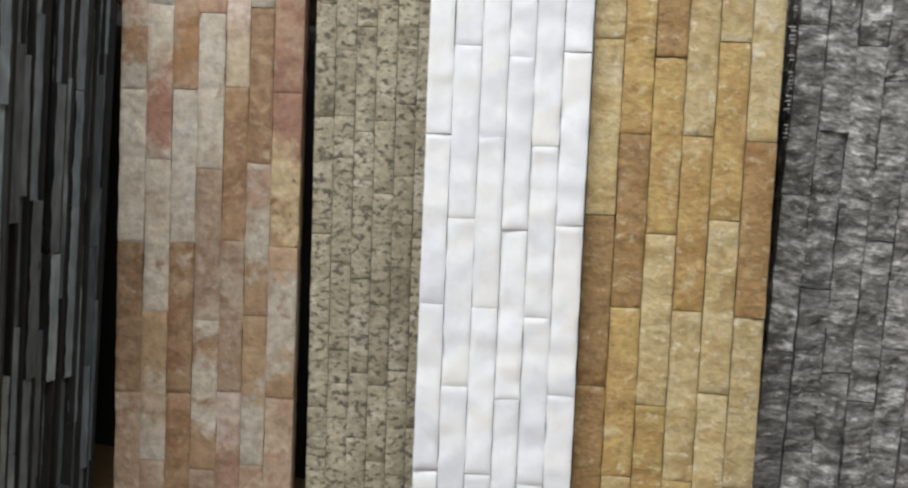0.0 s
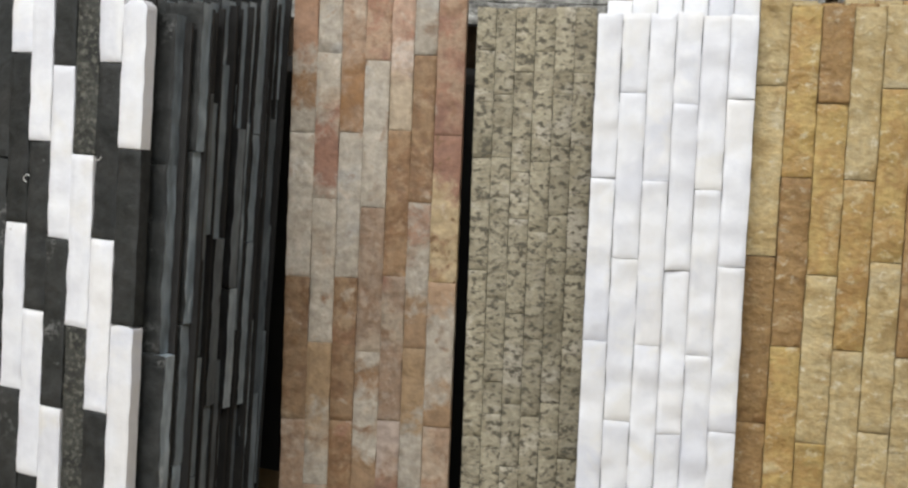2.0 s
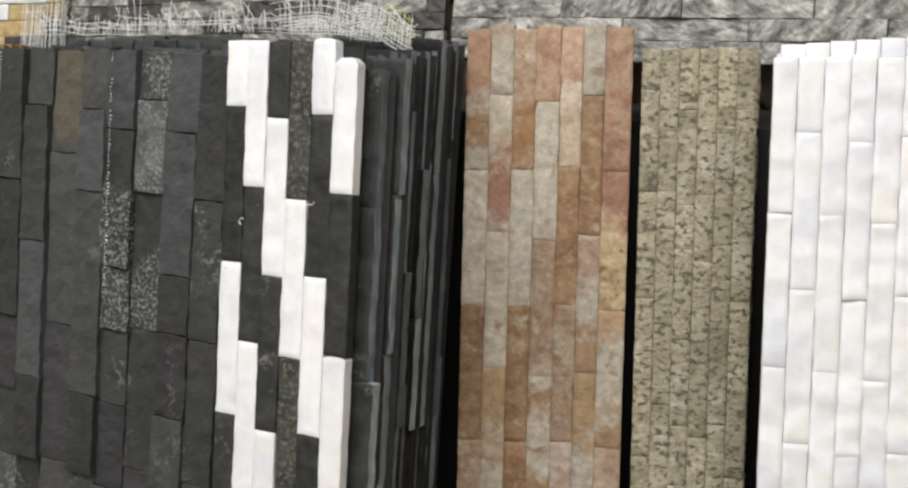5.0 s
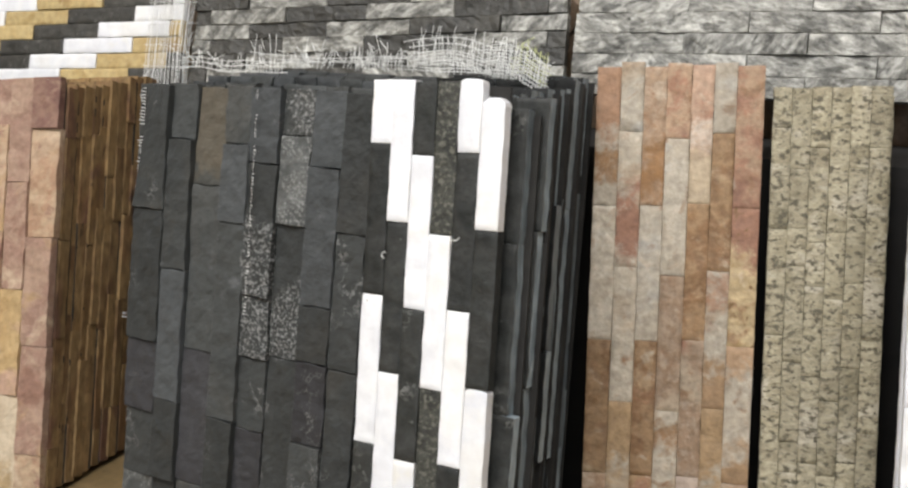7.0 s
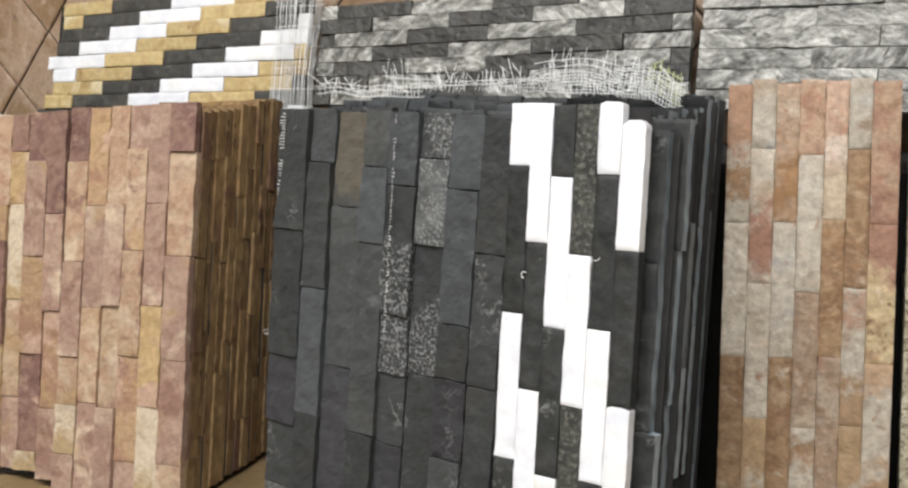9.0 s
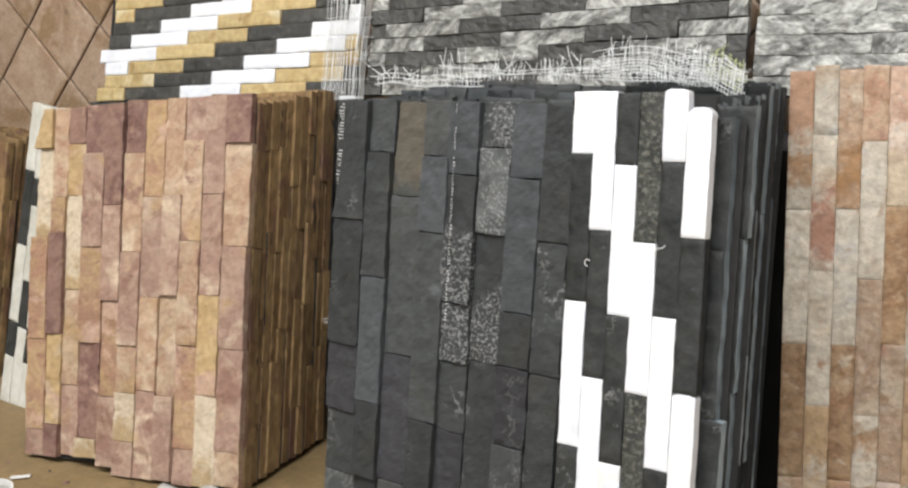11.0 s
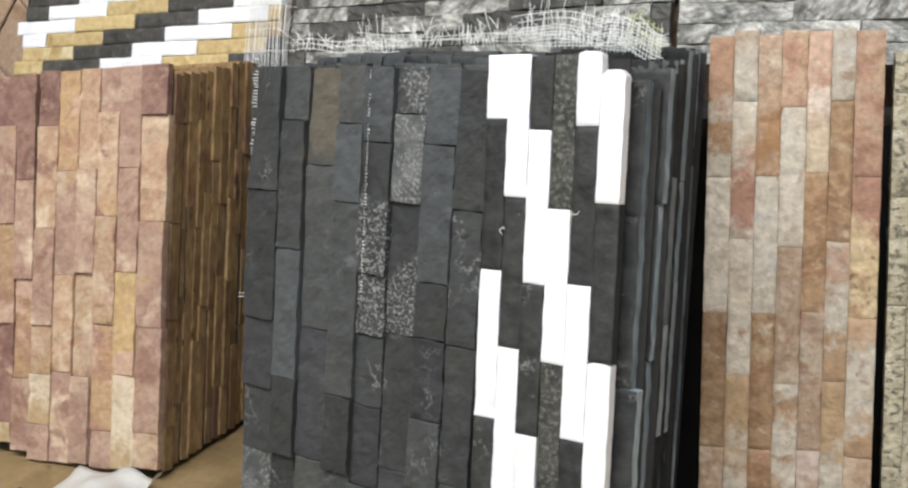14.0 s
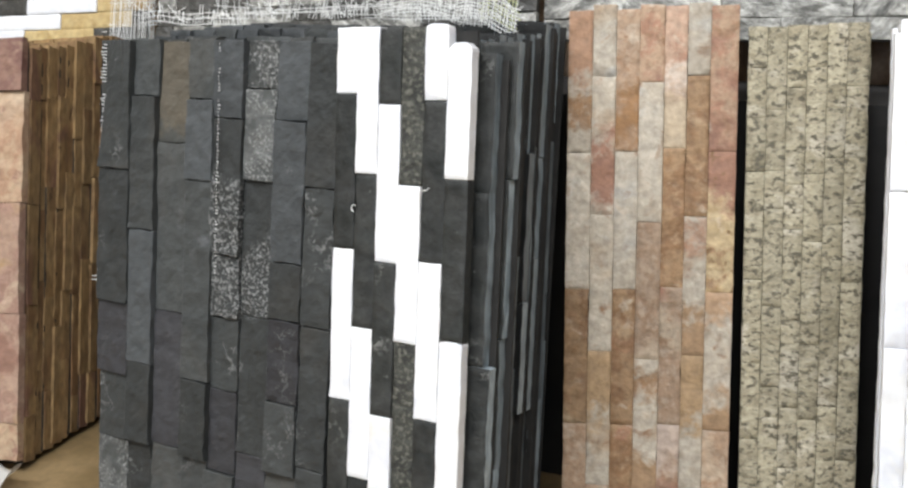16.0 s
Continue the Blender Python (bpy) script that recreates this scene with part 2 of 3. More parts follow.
M_SILVER = material("silver_grey_quartzite", [(0.054, 0.052, 0.046), (0.198, 0.193, 0.174), (0.378, 0.369, 0.336), (0.612, 0.599, 0.554)], 58, 0.42, 1.0, 130, streak=0.42, vary=0.4, contrast=1.75, piece=0.12, detail=11.0, turn=(-1.0, 0.7), stains=(((0.117, 0.114, 0.102), 40, 0.58, 0.64),))
M_BLACK = material("black_slate", [(0.023, 0.025, 0.024), (0.040, 0.041, 0.039), (0.029, 0.031, 0.029)], 14, 0.5, 0.6, 90, speck=((0.135, 0.135, 0.128), 110, 0.68, 0.75), vary=0.35, gloss=0.25, veins=(((0.153, 0.153, 0.145), 9, 0.007, 10, 0.60),))
# SHEEN lays the slate's soft brownish sheen into the colour as patches
SHEEN, SCUFF = ((0.066, 0.064, 0.058), 7, 0.52, 0.72), ((0.088, 0.092, 0.094), 15, 0.64, 0.74)
HAIRS, CRACKS = ((0.13, 0.13, 0.127), 9, 0.005, 10, 0.60), ((0.012, 0.012, 0.012), 9, 0.004, 9, 0.58)
GLITTER = ((0.22, 0.22, 0.215), 260, 0.50, 0.62)


def slate(name, colours, **more):
    return material(name, colours, 7, 0.5, 0.7, 70, vary=0.22, contrast=0.9, piece=0.36, gloss=0.22, **more)


GREY_SLATE = [(0.033, 0.036, 0.036), (0.052, 0.055, 0.054), (0.041, 0.044, 0.043)]
M_SLATE = [
    slate("charcoal_slate", GREY_SLATE, stains=(SHEEN, SCUFF), veins=(HAIRS, CRACKS)),
    slate("blue_slate", [(0.036, 0.039, 0.040), (0.056, 0.060, 0.062), (0.045, 0.048, 0.050)], stains=(SCUFF,), veins=(HAIRS,)),
    slate("glittering_slate", [(0.038, 0.041, 0.040), (0.060, 0.063, 0.061), (0.072, 0.075, 0.073)], speck=GLITTER, patchy=(24, 0.43), stains=(((0.098, 0.10, 0.097), 18, 0.47, 0.58),)),
    slate("brown_slate", [(0.105, 0.088, 0.064), (0.082, 0.072, 0.056), (0.094, 0.080, 0.060)], bands=(((0.052, 0.053, 0.049), -0.1, 0.012),)),
    slate("half_glittering_slate", GREY_SLATE, speck=GLITTER, speck_below=0.085, veins=(HAIRS,)),
    slate("plum_slate", [(0.035, 0.035, 0.037), (0.052, 0.0515, 0.055), (0.042, 0.0415, 0.045)], stains=(SCUFF,), veins=(HAIRS, CRACKS)),
    slate("chalk_scratched_slate", GREY_SLATE, stains=(SCUFF,), veins=(((0.17, 0.17, 0.165), 13, 0.008, 12, 0.54), CRACKS)),
]
M_MOSSY = material("weathered_slate", [(0.030, 0.031, 0.028), (0.055, 0.056, 0.048), (0.038, 0.038, 0.034)], 22, 0.65, 0.9, 120, speck=((0.12, 0.118, 0.098), 170, 0.50, 0.62), vary=0.35, gloss=0.25)
# pale bluish tone paints in the light that the split edges catch
M_SLATE_EDGE = material("lit_split_slate_edge", [(0.162, 0.196, 0.217), (0.280, 0.325, 0.350), (0.209, 0.250, 0.274)], 16, 0.5, 0.6, 110, streak=0.3, vary=0.4, gloss=0.35, piece=0.55, stains=(((0.072, 0.090, 0.102), 9, 0.54, 0.64), ((0.501, 0.540, 0.564), 24, 0.66, 0.71)))
# near-black fronts: the shade between stacked panels is put into the colour
M_SLATE_SHADED = material("shaded_slate", [(0.010, 0.010, 0.010), (0.018, 0.019, 0.019), (0.012, 0.013, 0.013)], 14, 0.65, 0.6, 110, vary=0.35, gloss=0.2)
CREAM_P, MAUVE_P, OCHRE_P, PINK_P = (0.500, 0.380, 0.269), (0.245, 0.136, 0.098), (0.370, 0.241, 0.124), (0.434, 0.283, 0.202)
M_PURPLE = [
    material("peach_sandstone", [(0.403, 0.274, 0.174), (0.342, 0.208, 0.133), (0.427, 0.309, 0.202), (0.306, 0.165, 0.108)], 15, 0.68, 0.55, 100, vary=0.2, contrast=1.5, detail=7.0, stains=((CREAM_P, 9, 0.52, 0.64), (OCHRE_P, 8, 0.54, 0.66), (MAUVE_P, 14, 0.59, 0.66))),
    material("pink_grey_sandstone", [(0.306, 0.196, 0.144), (0.361, 0.241, 0.174), (0.279, 0.165, 0.124), (0.396, 0.279, 0.202)], 13, 0.68, 0.55, 100, vary=0.2, contrast=1.5, detail=7.0, stains=((CREAM_P, 10, 0.54, 0.66), (OCHRE_P, 9, 0.57, 0.68), (MAUVE_P, 12, 0.56, 0.64))),
    material("tan_rose_sandstone", [(0.332, 0.204, 0.112), (0.296, 0.162, 0.103), (0.377, 0.249, 0.137), (0.269, 0.136, 0.089)], 13, 0.68, 0.55, 100, vary=0.2, contrast=1.5, detail=7.0, stains=((OCHRE_P, 9, 0.54, 0.62), (PINK_P, 12, 0.56, 0.63), (MAUVE_P, 12, 0.62, 0.67))),
    material("mauve_sandstone", [(0.179, 0.093, 0.071), (0.238, 0.139, 0.103), (0.154, 0.076, 0.061), (0.279, 0.175, 0.124)], 14, 0.68, 0.55, 100, vary=0.2, contrast=1.5, detail=7.0, stains=((PINK_P, 11, 0.57, 0.63),)),
    material("ochre_sandstone", [(0.365, 0.237, 0.107), (0.419, 0.291, 0.144), (0.331, 0.203, 0.092)], 12, 0.68, 0.55, 100, vary=0.24, contrast=1.4, detail=7.0, stains=((CREAM_P, 9, 0.55, 0.66), (PINK_P, 11, 0.55, 0.66))),
    material("pale_cream_sandstone", [(0.481, 0.376, 0.257), (0.556, 0.454, 0.329), (0.509, 0.401, 0.282)], 13, 0.68, 0.55, 100, vary=0.2, contrast=1.3, bands=(((0.399, 0.281, 0.150), -0.1, 0.025),)),
]
# white quartz darkened to cream: the shade on the far panel is in its colour
M_WHITE_SHADED = material("shaded_white_quartz", [(0.52, 0.50, 0.43), (0.62, 0.60, 0.53)], 14, 0.6, 0.3, 70, vary=0.12)
M_COAL = material("dusty_black_stone", [(0.040, 0.038, 0.033), (0.066, 0.063, 0.056), (0.048, 0.046, 0.041)], 20, 0.5, 0.8, 90, speck=((0.16, 0.155, 0.145), 80, 0.62, 0.72), vary=0.4, stains=(((0.085, 0.08, 0.068), 12, 0.57, 0.66),))
M_STRAW = material("straw_quartzite", [(0.42, 0.295, 0.12), (0.53, 0.405, 0.20), (0.46, 0.33, 0.145), (0.58, 0.47, 0.27)], 15, 0.6, 0.6, 90, vary=0.2, contrast=1.4, stains=(((0.34, 0.22, 0.085), 14, 0.58, 0.66), ((0.60, 0.50, 0.31), 11, 0.58, 0.67)))
M_EDGE = material("sawn_sandstone_edge", [(0.200, 0.116, 0.046), (0.274, 0.175, 0.078), (0.175, 0.097, 0.043)], 16, 0.8, 0.4, 110, streak=0.35, vary=0.45, piece=0.22, speck=((0.048, 0.024, 0.013), 34, 0.64, 0.72), stains=(((0.181, 0.092, 0.058), 8, 0.55, 0.63),))
M_BACKING = material("adhesive_backing", [(0.016, 0.015, 0.014), (0.026, 0.025, 0.023)], 30, 0.9, 0.2, 200)
M_FLOOR = material("dusty_concrete", [(0.173, 0.117, 0.053), (0.231, 0.159, 0.078), (0.195, 0.134, 0.066)], 5, 0.6, 0.25, 90, speck=((0.093, 0.059, 0.032), 16, 0.66, 0.76), vary=0.2)
M_TILE = material("terracotta_tile", [(0.318, 0.207, 0.134), (0.414, 0.299, 0.212), (0.356, 0.241, 0.159)], 9, 0.5, 0.3, 120, vary=0.25, speck=((0.193, 0.125, 0.082), 24, 0.60, 0.74), stains=(((0.274, 0.174, 0.095), 7, 0.50, 0.60), ((0.482, 0.358, 0.269), 9, 0.60, 0.70)))
M_GROUT = material("dark_grout", [(0.10, 0.07, 0.05), (0.14, 0.10, 0.075)], 30, 0.9, 0.3, 150)
M_PLASTER = material("painted_plaster", [(0.66, 0.63, 0.57), (0.72, 0.69, 0.63)], 3, 0.85, 0.2, 60, vary=0.08)
# near-black stands for the shade in the gap under the lying panels
M_LEDGE = material("shade_black_bench", [(0.012, 0.011, 0.011), (0.02, 0.019, 0.018)], 10, 0.8, 0.2, 90)
M_NET = material("white_fibreglass", [(0.62, 0.62, 0.60), (0.74, 0.74, 0.72)], 40, 0.6, 0.0, 90, vary=0.15)
M_NET_GREEN = material("yellow_green_fibreglass", [(0.42, 0.45, 0.20), (0.52, 0.54, 0.30)], 40, 0.6, 0.0, 90, vary=0.1)
M_PAPER = material("white_paper", [(0.68, 0.67, 0.64), (0.78, 0.77, 0.74)], 12, 0.7, 0.1, 60, vary=0.06)

M_PLASTIC = material("translucent_plastic", [(0.62, 0.61, 0.58), (0.72, 0.71, 0.68)], 12, 0.35, 0.1, 60, vary=0.06)
M_PLASTIC.node_tree.nodes["Principled BSDF"].inputs["Alpha"].default_value = 0.55

# ---- shape helpers ----
FLOOR_Z = -0.045


def part(name, verts, faces, mat, parent, label="", smooth=0, edge=None):
    """One mesh object under a thing; the first `smooth` faces are shaded smooth."""
    me = bpy.data.meshes.new(name)
    me.from_pydata(verts, [], faces)
    me.materials.append(mat)
    if smooth:
        me.polygons.foreach_set("use_smooth", [k < smooth for k in range(len(faces))])
    if edge:
        me.materials.append(edge)
        me.polygons.foreach_set("material_index", [int(k >= smooth) for k in range(len(faces))])
    me.update()
    ob = new(name, me)
    ob.parent = parent
    return tagged(ob, label)


def box(x0, y0, z0, x1, y1, z1):
    v = [(x, y, z) for z in (z0, z1) for y in (y0, y1) for x in (x0, x1)]
    return v, [(0, 2, 3, 1), (4, 5, 7, 6), (0, 1, 5, 4), (2, 6, 7, 3), (0, 4, 6, 2), (1, 3, 7, 5)]


def join(shapes):
    verts, faces = [], []
    for v, f in shapes:
        o = len(verts)
        verts += v
        faces += [tuple(i + o for i in q) for q in f]
    return verts, faces


def beam(a, b, r):
    """A thin square rod from a to b."""
    a, b = Vector(a), Vector(b)
    d = (b - a).normalized()
    s = d.orthogonal().normalized() * r
    q = d.cross(s).normalized() * r
    v = [tuple(p + i * s + j * q) for p in (a, b) for i, j in ((1, 1), (-1, 1), (-1, -1), (1, -1))]
    return v, [(0, 1, 5, 4), (1, 2, 6, 5), (2, 3, 7, 6), (3, 0, 4, 7), (3, 2, 1, 0), (4, 5, 6, 7)]


def stone_shape(w, h, back, amp, rng, step=0.0065, rag=0.0006, cleft=0.0, rounded=0.0, narrow=0.0):
    """A split-faced strip: w across, h along, its face near z = 0 and its back at z = back."""
    bevel = min(0.0008, w * 0.12)

    def stops(size):
        n = max(2, round(size / step))
        return [0.0, bevel, *[bevel + (size - 2 * bevel) * k / n for k in range(1, n)], size - bevel, size]

    xs, ys = stops(w), stops(h)
    nx, ny = len(xs), len(ys)
    o = Vector((rng.uniform(-50, 50), rng.uniform(-50, 50), rng.uniform(-50, 50)))
    verts = []
    for j, y in enumerate(ys):
        for i, x in enumerate(xs):
            p = Vector((x, y, 0))
            z = amp * (noise.noise(Vector((x * 22, y * 46, 0)) + o) + 0.5 * noise.noise(p * 90 + o) + 0.3 * noise.noise(p * 210 + o))
            if cleft:
                z += cleft * math.floor(2.2 * noise.noise(Vector((x * 30, y * 13, 0)) + o) + 0.5) * 0.6
            rim = i in (0, nx - 1) or j in (0, ny - 1)
            if rim:
                z -= 0.0006
            ex = rag * noise.noise(Vector((y * 55, 3.0 * (i == 0), 0)) + o) if i in (0, nx - 1) else 0
            ey = rag * noise.noise(Vector((x * 55, 7.0 + 3.0 * (j == 0), 0)) + o) if j in (0, ny - 1) else 0
            near = min(x, w - x) - rounded
            if rounded and near < 0:
                ey -= (rounded - math.sqrt(max(0.0, rounded * rounded - near * near))) * (y / h) ** 8
            verts.append((x + ex + narrow * (1 - x / w) * y / h, y + ey, z))
    faces = [(j * nx + i, j * nx + i + 1, (j + 1) * nx + i + 1, (j + 1) * nx + i) for j in range(ny - 1) for i in range(nx - 1)]
    front = len(faces)
    rim = [i for i in range(nx)] + [j * nx + nx - 1 for j in range(1, ny)] + [(ny - 1) * nx + i for i in range(nx - 2, -1, -1)] + [j * nx for j in range(ny - 2, 0, -1)]
    base = len(verts)
    verts += [verts[k] for k in rim] + [(verts[k][0], verts[k][1], back) for k in rim]
    n = len(rim)
    faces += [(base + k, base + n + k, base + n + (k + 1) % n, base + (k + 1) % n) for k in range(n)]
    faces.append(tuple(base + n + k for k in range(n - 1, -1, -1)))
    return verts, faces, front


def plane_frame(a, b, c, u, v, roll=0.0, back=0.0):
    """Pose of a panel on the leaning plane y = a + b x + c z, at u along it and v up it; local x runs along, y up, z out of the face."""
    ux = Vector((1, b, 0)).normalized()
    n = Vector((b, -1, c)).normalized()
    vy = n.cross(ux)
    m = Matrix((ux, vy, n)).transposed().to_4x4()
    m.translation = Vector((0, a, 0)) + ux * u + vy * v - n * back
    return m @ pose(0, 0, 0, 0, 0, roll)


def cladding(name, label, m, width, height, cols, length, firsts, pick, seed, thick=0.014, amp=0.0012, jut=0.0012, tops=None, keep=None, spread=0.0, group="", uneven=0.0, gap=0.0008, runs=None, tilt=0.0, rag=0.0006, weights=None, edge=None, ragged=0.0, cleft=0.0, rounds=None, narrows=None, inset=0.0):
    """A panel of stone strips on a backing: columns side by side, each cut into pieces from the top down.
    firsts(c): length of a column's top piece; pick(c, k, rng): its stone; keep(c, k): which pieces are laid; runs(c): lengths of a column's pieces; tops: lift of each column's top."""
    rng = random.Random(seed)
    root = new(name)
    root.matrix_world = m
    tagged(root, label, "stone cladding", group)
    part("backing_sheet", *box(0.003, 0.003, -thick - 0.003, width - 0.003, height - 0.006, -thick), M_BACKING, root, "dark adhesive backing sheet")
    cuts = [0.0]
    for c in range(cols):
        cuts.append(cuts[-1] + (weights[c] if weights else 1) + rng.uniform(-uneven, uneven))
    cuts = [k * width / cuts[-1] for k in cuts]
    for c in range(cols):
        top = height + (tops[c] if tops else rng.uniform(-0.002, 0.002))
        k, told = 0, list(runs(c)) if runs else []
        piece = told[0] if told else firsts(c)
        foot = rng.choice((0.0, 0.3, 0.6, 1.0)) * ragged
        while top > foot + 0.004:
            low = max(foot, top - piece)
            if low < foot + 0.02:
                low = foot
            if keep is None or keep(c, k):
                w, h = cuts[c + 1] - cuts[c] - gap - (rng.uniform(0, inset) if c == cols - 1 else 0), top - low - gap
                verts, faces, front = stone_shape(w, h, -thick - rng.uniform(0, 0.0005), amp, rng, rag=rag, cleft=cleft, rounded=(rounds or {}).get((c, k), 0.0), narrow=(narrows or {}).get((c, k), 0.0))
                ob = part("stone_strip", verts, faces, pick(c, k, rng), root, smooth=0 if cleft else front, edge=edge)
                ob.location = (cuts[c], low, rng.uniform(-jut, jut))
                ob.rotation_euler = (rng.uniform(-0.004, 0.004), rng.uniform(-tilt, tilt), 0)
            top, k = low, k + 1
            piece = told[k] if k < len(told) else length * rng.uniform(1 - spread, 1 + spread)
    return root


def half(long, short, odd_short=True):
    return lambda c: short if (c % 2 == 1) == odd_short else long


def letters(rows, stones):
    def pick(c, k, rng):
        r = rows[c % len(rows)]
        return stones[r[min(k, len(r) - 1)]]
    return pick


def anyof(stones, weights=None):
    return lambda c, k, rng: rng.choices(stones, weights)[0]


# ---- the setting ----


def structure(name, shape, mat, label, category):
    ob = part(name, *shape, mat, None)
    return tagged(ob, label, category, kind="structure")


structure("floor", box(-5, -3.2, FLOOR_Z - 0.1, 4.2, 3.4, FLOOR_Z), M_FLOOR, "dusty beige concrete floor with dark specks", "floor")
# the ceiling's opening is assumed, so that the added lamp shines in
structure("ceiling", join([box(-5, -3.2, 2.9, 4.2, -1.1, 3.0), box(-5, 0.0, 2.9, 4.2, 3.4, 3.0), box(-5, -1.1, 2.9, -3.45, 0.0, 3.0), box(1.05, -1.1, 2.9, 4.2, 0.0, 3.0)]), M_PLASTER, "unseen plain ceiling with a long opening for the added roof light", "ceiling")
structure("wall_east", box(4.2, -3.2, FLOOR_Z - 0.1, 4.35, 3.4, 3.0), M_PLASTER, "plain painted wall", "wall")
structure("wall_west", box(-5.15, -3.2, FLOOR_Z - 0.1, -5, 3.4, 3.0), M_PLASTER, "plain painted wall", "wall")

structure("wall_south", join([box(-5, -3.35, FLOOR_Z - 0.1, -3.9, -3.2, 3.0), box(1.7, -3.35, FLOOR_Z - 0.1, 4.2, -3.2, 3.0), box(-3.9, -3.35, 2.8, 1.7, -3.2, 3.0)]), M_PLASTER, "plain painted wall with a wide open shop front", "wall")
structure("pavement", box(-30, -40, FLOOR_Z - 0.25, 30, -3.2, FLOOR_Z - 0.06), M_FLOOR, "dusty concrete pavement outside the open front", "pavement")

# the tiled wall stands behind everything, a little askew to the row of panels
WALL = (1.42, -0.22, 0.0)
wall = new("wall_north")
wall.matrix_world = plane_frame(*WALL, 0, 0)
tagged(wall, "wall clad in brown terracotta tiles laid as diamonds", "wall", kind="structure")
part("wall_core", *box(-5.6, FLOOR_Z - 0.1, -0.16, 4.6, 3.0, -0.006), M_GROUT, wall, "dark grout")

# assumed bench against the wall, on which the lying panels stand; its near-black colour paints the shaded gap below
# them
BENCH = (1.20, -0.20, 0.0)
bench = new("bench")
bench.matrix_world = plane_frame(*BENCH, 0, 0)
tagged(bench, "low bench against the tiled wall, near-black for the shaded gap", "bench")
part("front_board", *box(-1.02, FLOOR_Z, -0.03, 1.2, 0.505, 0), M_LEDGE, bench)
part("top_board", *box(-1.02, 0.505, -0.185, 1.2, 0.53, 0), M_LEDGE, bench)
part("rear_front_board", *box(-1.74, FLOOR_Z, -0.125, -1.023, 0.505, -0.095), M_LEDGE, bench)
part("rear_top_board", *box(-1.74, 0.505, -0.19, -1.023, 0.53, -0.095), M_LEDGE, bench)

# ---- the panels that stand upright on the floor ----
H0 = FLOOR_Z + 0.002


def upright(plane, u, roll, back=0.0):
    a, b, c = plane
    long = math.sqrt(1 + b * b)
    return plane_frame(a + back * long, b, c, u - b * back, H0 * math.sqrt(1 + b * b + c * c) / long, roll)


WHITE, YELLOW, RED = (0.902, -0.066, 0.209), (0.934, -0.10, 0.19), (1.053, -0.027, 0.222)
GREY, DARK, SLATE, PURPLE = (1.08, 0.0, 0.2), (1.0, 0.0, 0.19), (0.657, -0.325, 0.196), (1.008, -0.109, 0.298)

FAR = (0.823, -0.273, 0.218)

ROW = "panels standing in a row"


def stack_behind(label, plane, u, roll, width, height, cols, stones, seed, count, step, start, thick, edge=0.0, jitter=0.003, lift=0.004, amp=0.0014, slump=0.15, outward=0.0, rag=0.0012, edge_stone=None, inset=0.0):
    """The panels that lean behind a front one: only their right column and top pieces are uncovered stone."""
    rng = random.Random(seed)
    for i in range(count):
        back = start + step * i + rng.uniform(-0.1, 0.1) * step
        h = height + rng.uniform(-lift * 1.6, lift)
        m = upright(plane, u + edge + outward * i + rng.uniform(-jitter, jitter), roll + rng.uniform(-slump, slump), back)
        cladding("stone_cladding", label, m, width, h, cols, 0.15, lambda c: rng.uniform(0.07, 0.17), anyof(stones), seed * 50 + i, thick=thick * rng.uniform(0.85, 1.1), amp=amp,
                 keep=lambda c, k: c == cols - 1 or k == 0 or c == 0, spread=0.3, inset=inset, jut=0.0025, uneven=0.1, rag=rag, edge=edge_stone, group="panels stacked behind " + label.split(" ")[0], tilt=0.03)


# white
cladding("stone_cladding", "panel of glossy white quartz strips leaning upright", upright(WHITE, -0.0235, 1.6), 0.156, 0.69, 6, 0.166, lambda c: (0.163, 0.079, 0.166, 0.09, 0.171, 0.082)[c], anyof([M_WHITE]), 11, weights=(0.95, 1.03, 1.0, 0.97, 1.02, 1.03), gap=0.0005, amp=0.003, group=ROW)
cladding("stone_cladding", "white quartz panel standing behind a like one", upright(WHITE, -0.018, 1.4, 0.02), 0.15, 0.708, 6, 0.166, half(0.161, 0.078), anyof([M_WHITE]), 12, amp=0.002, tops=(-0.006, -0.0045, -0.003, -0.0015, 0, 0.001))
stack_behind("white quartz panel in a leaning stack", WHITE, -0.016, 1.4, 0.148, 0.69, 6, [M_WHITE], 41, 4, 0.02, 0.042, 0.014)

# yellow
cladding("stone_cladding", "panel of honey-yellow quartzite strips leaning upright", upright(YELLOW, 0.136, 1.9), 0.178, 0.70, 6, 0.17, lambda c: (0.128, 0.168, 0.095, 0.168, 0.08, 0.171)[c], letters(("yybbhy", "hbhyyh", "bhyhyy", "yhyhyb", "yhyyhb", "ybyhyh"), {"y": M_YELLOW[0], "h": M_YELLOW[1], "b": M_YELLOW[2]}), 13, amp=0.003, tops=(0.05, 0, 0.001, 0, 0.002, 0), group=ROW)
stack_behind("yellow quartzite panel in a leaning stack", YELLOW, 0.142, 1.9, 0.172, 0.705, 6, M_YELLOW, 42, 4, 0.021, 0.022, 0.015)

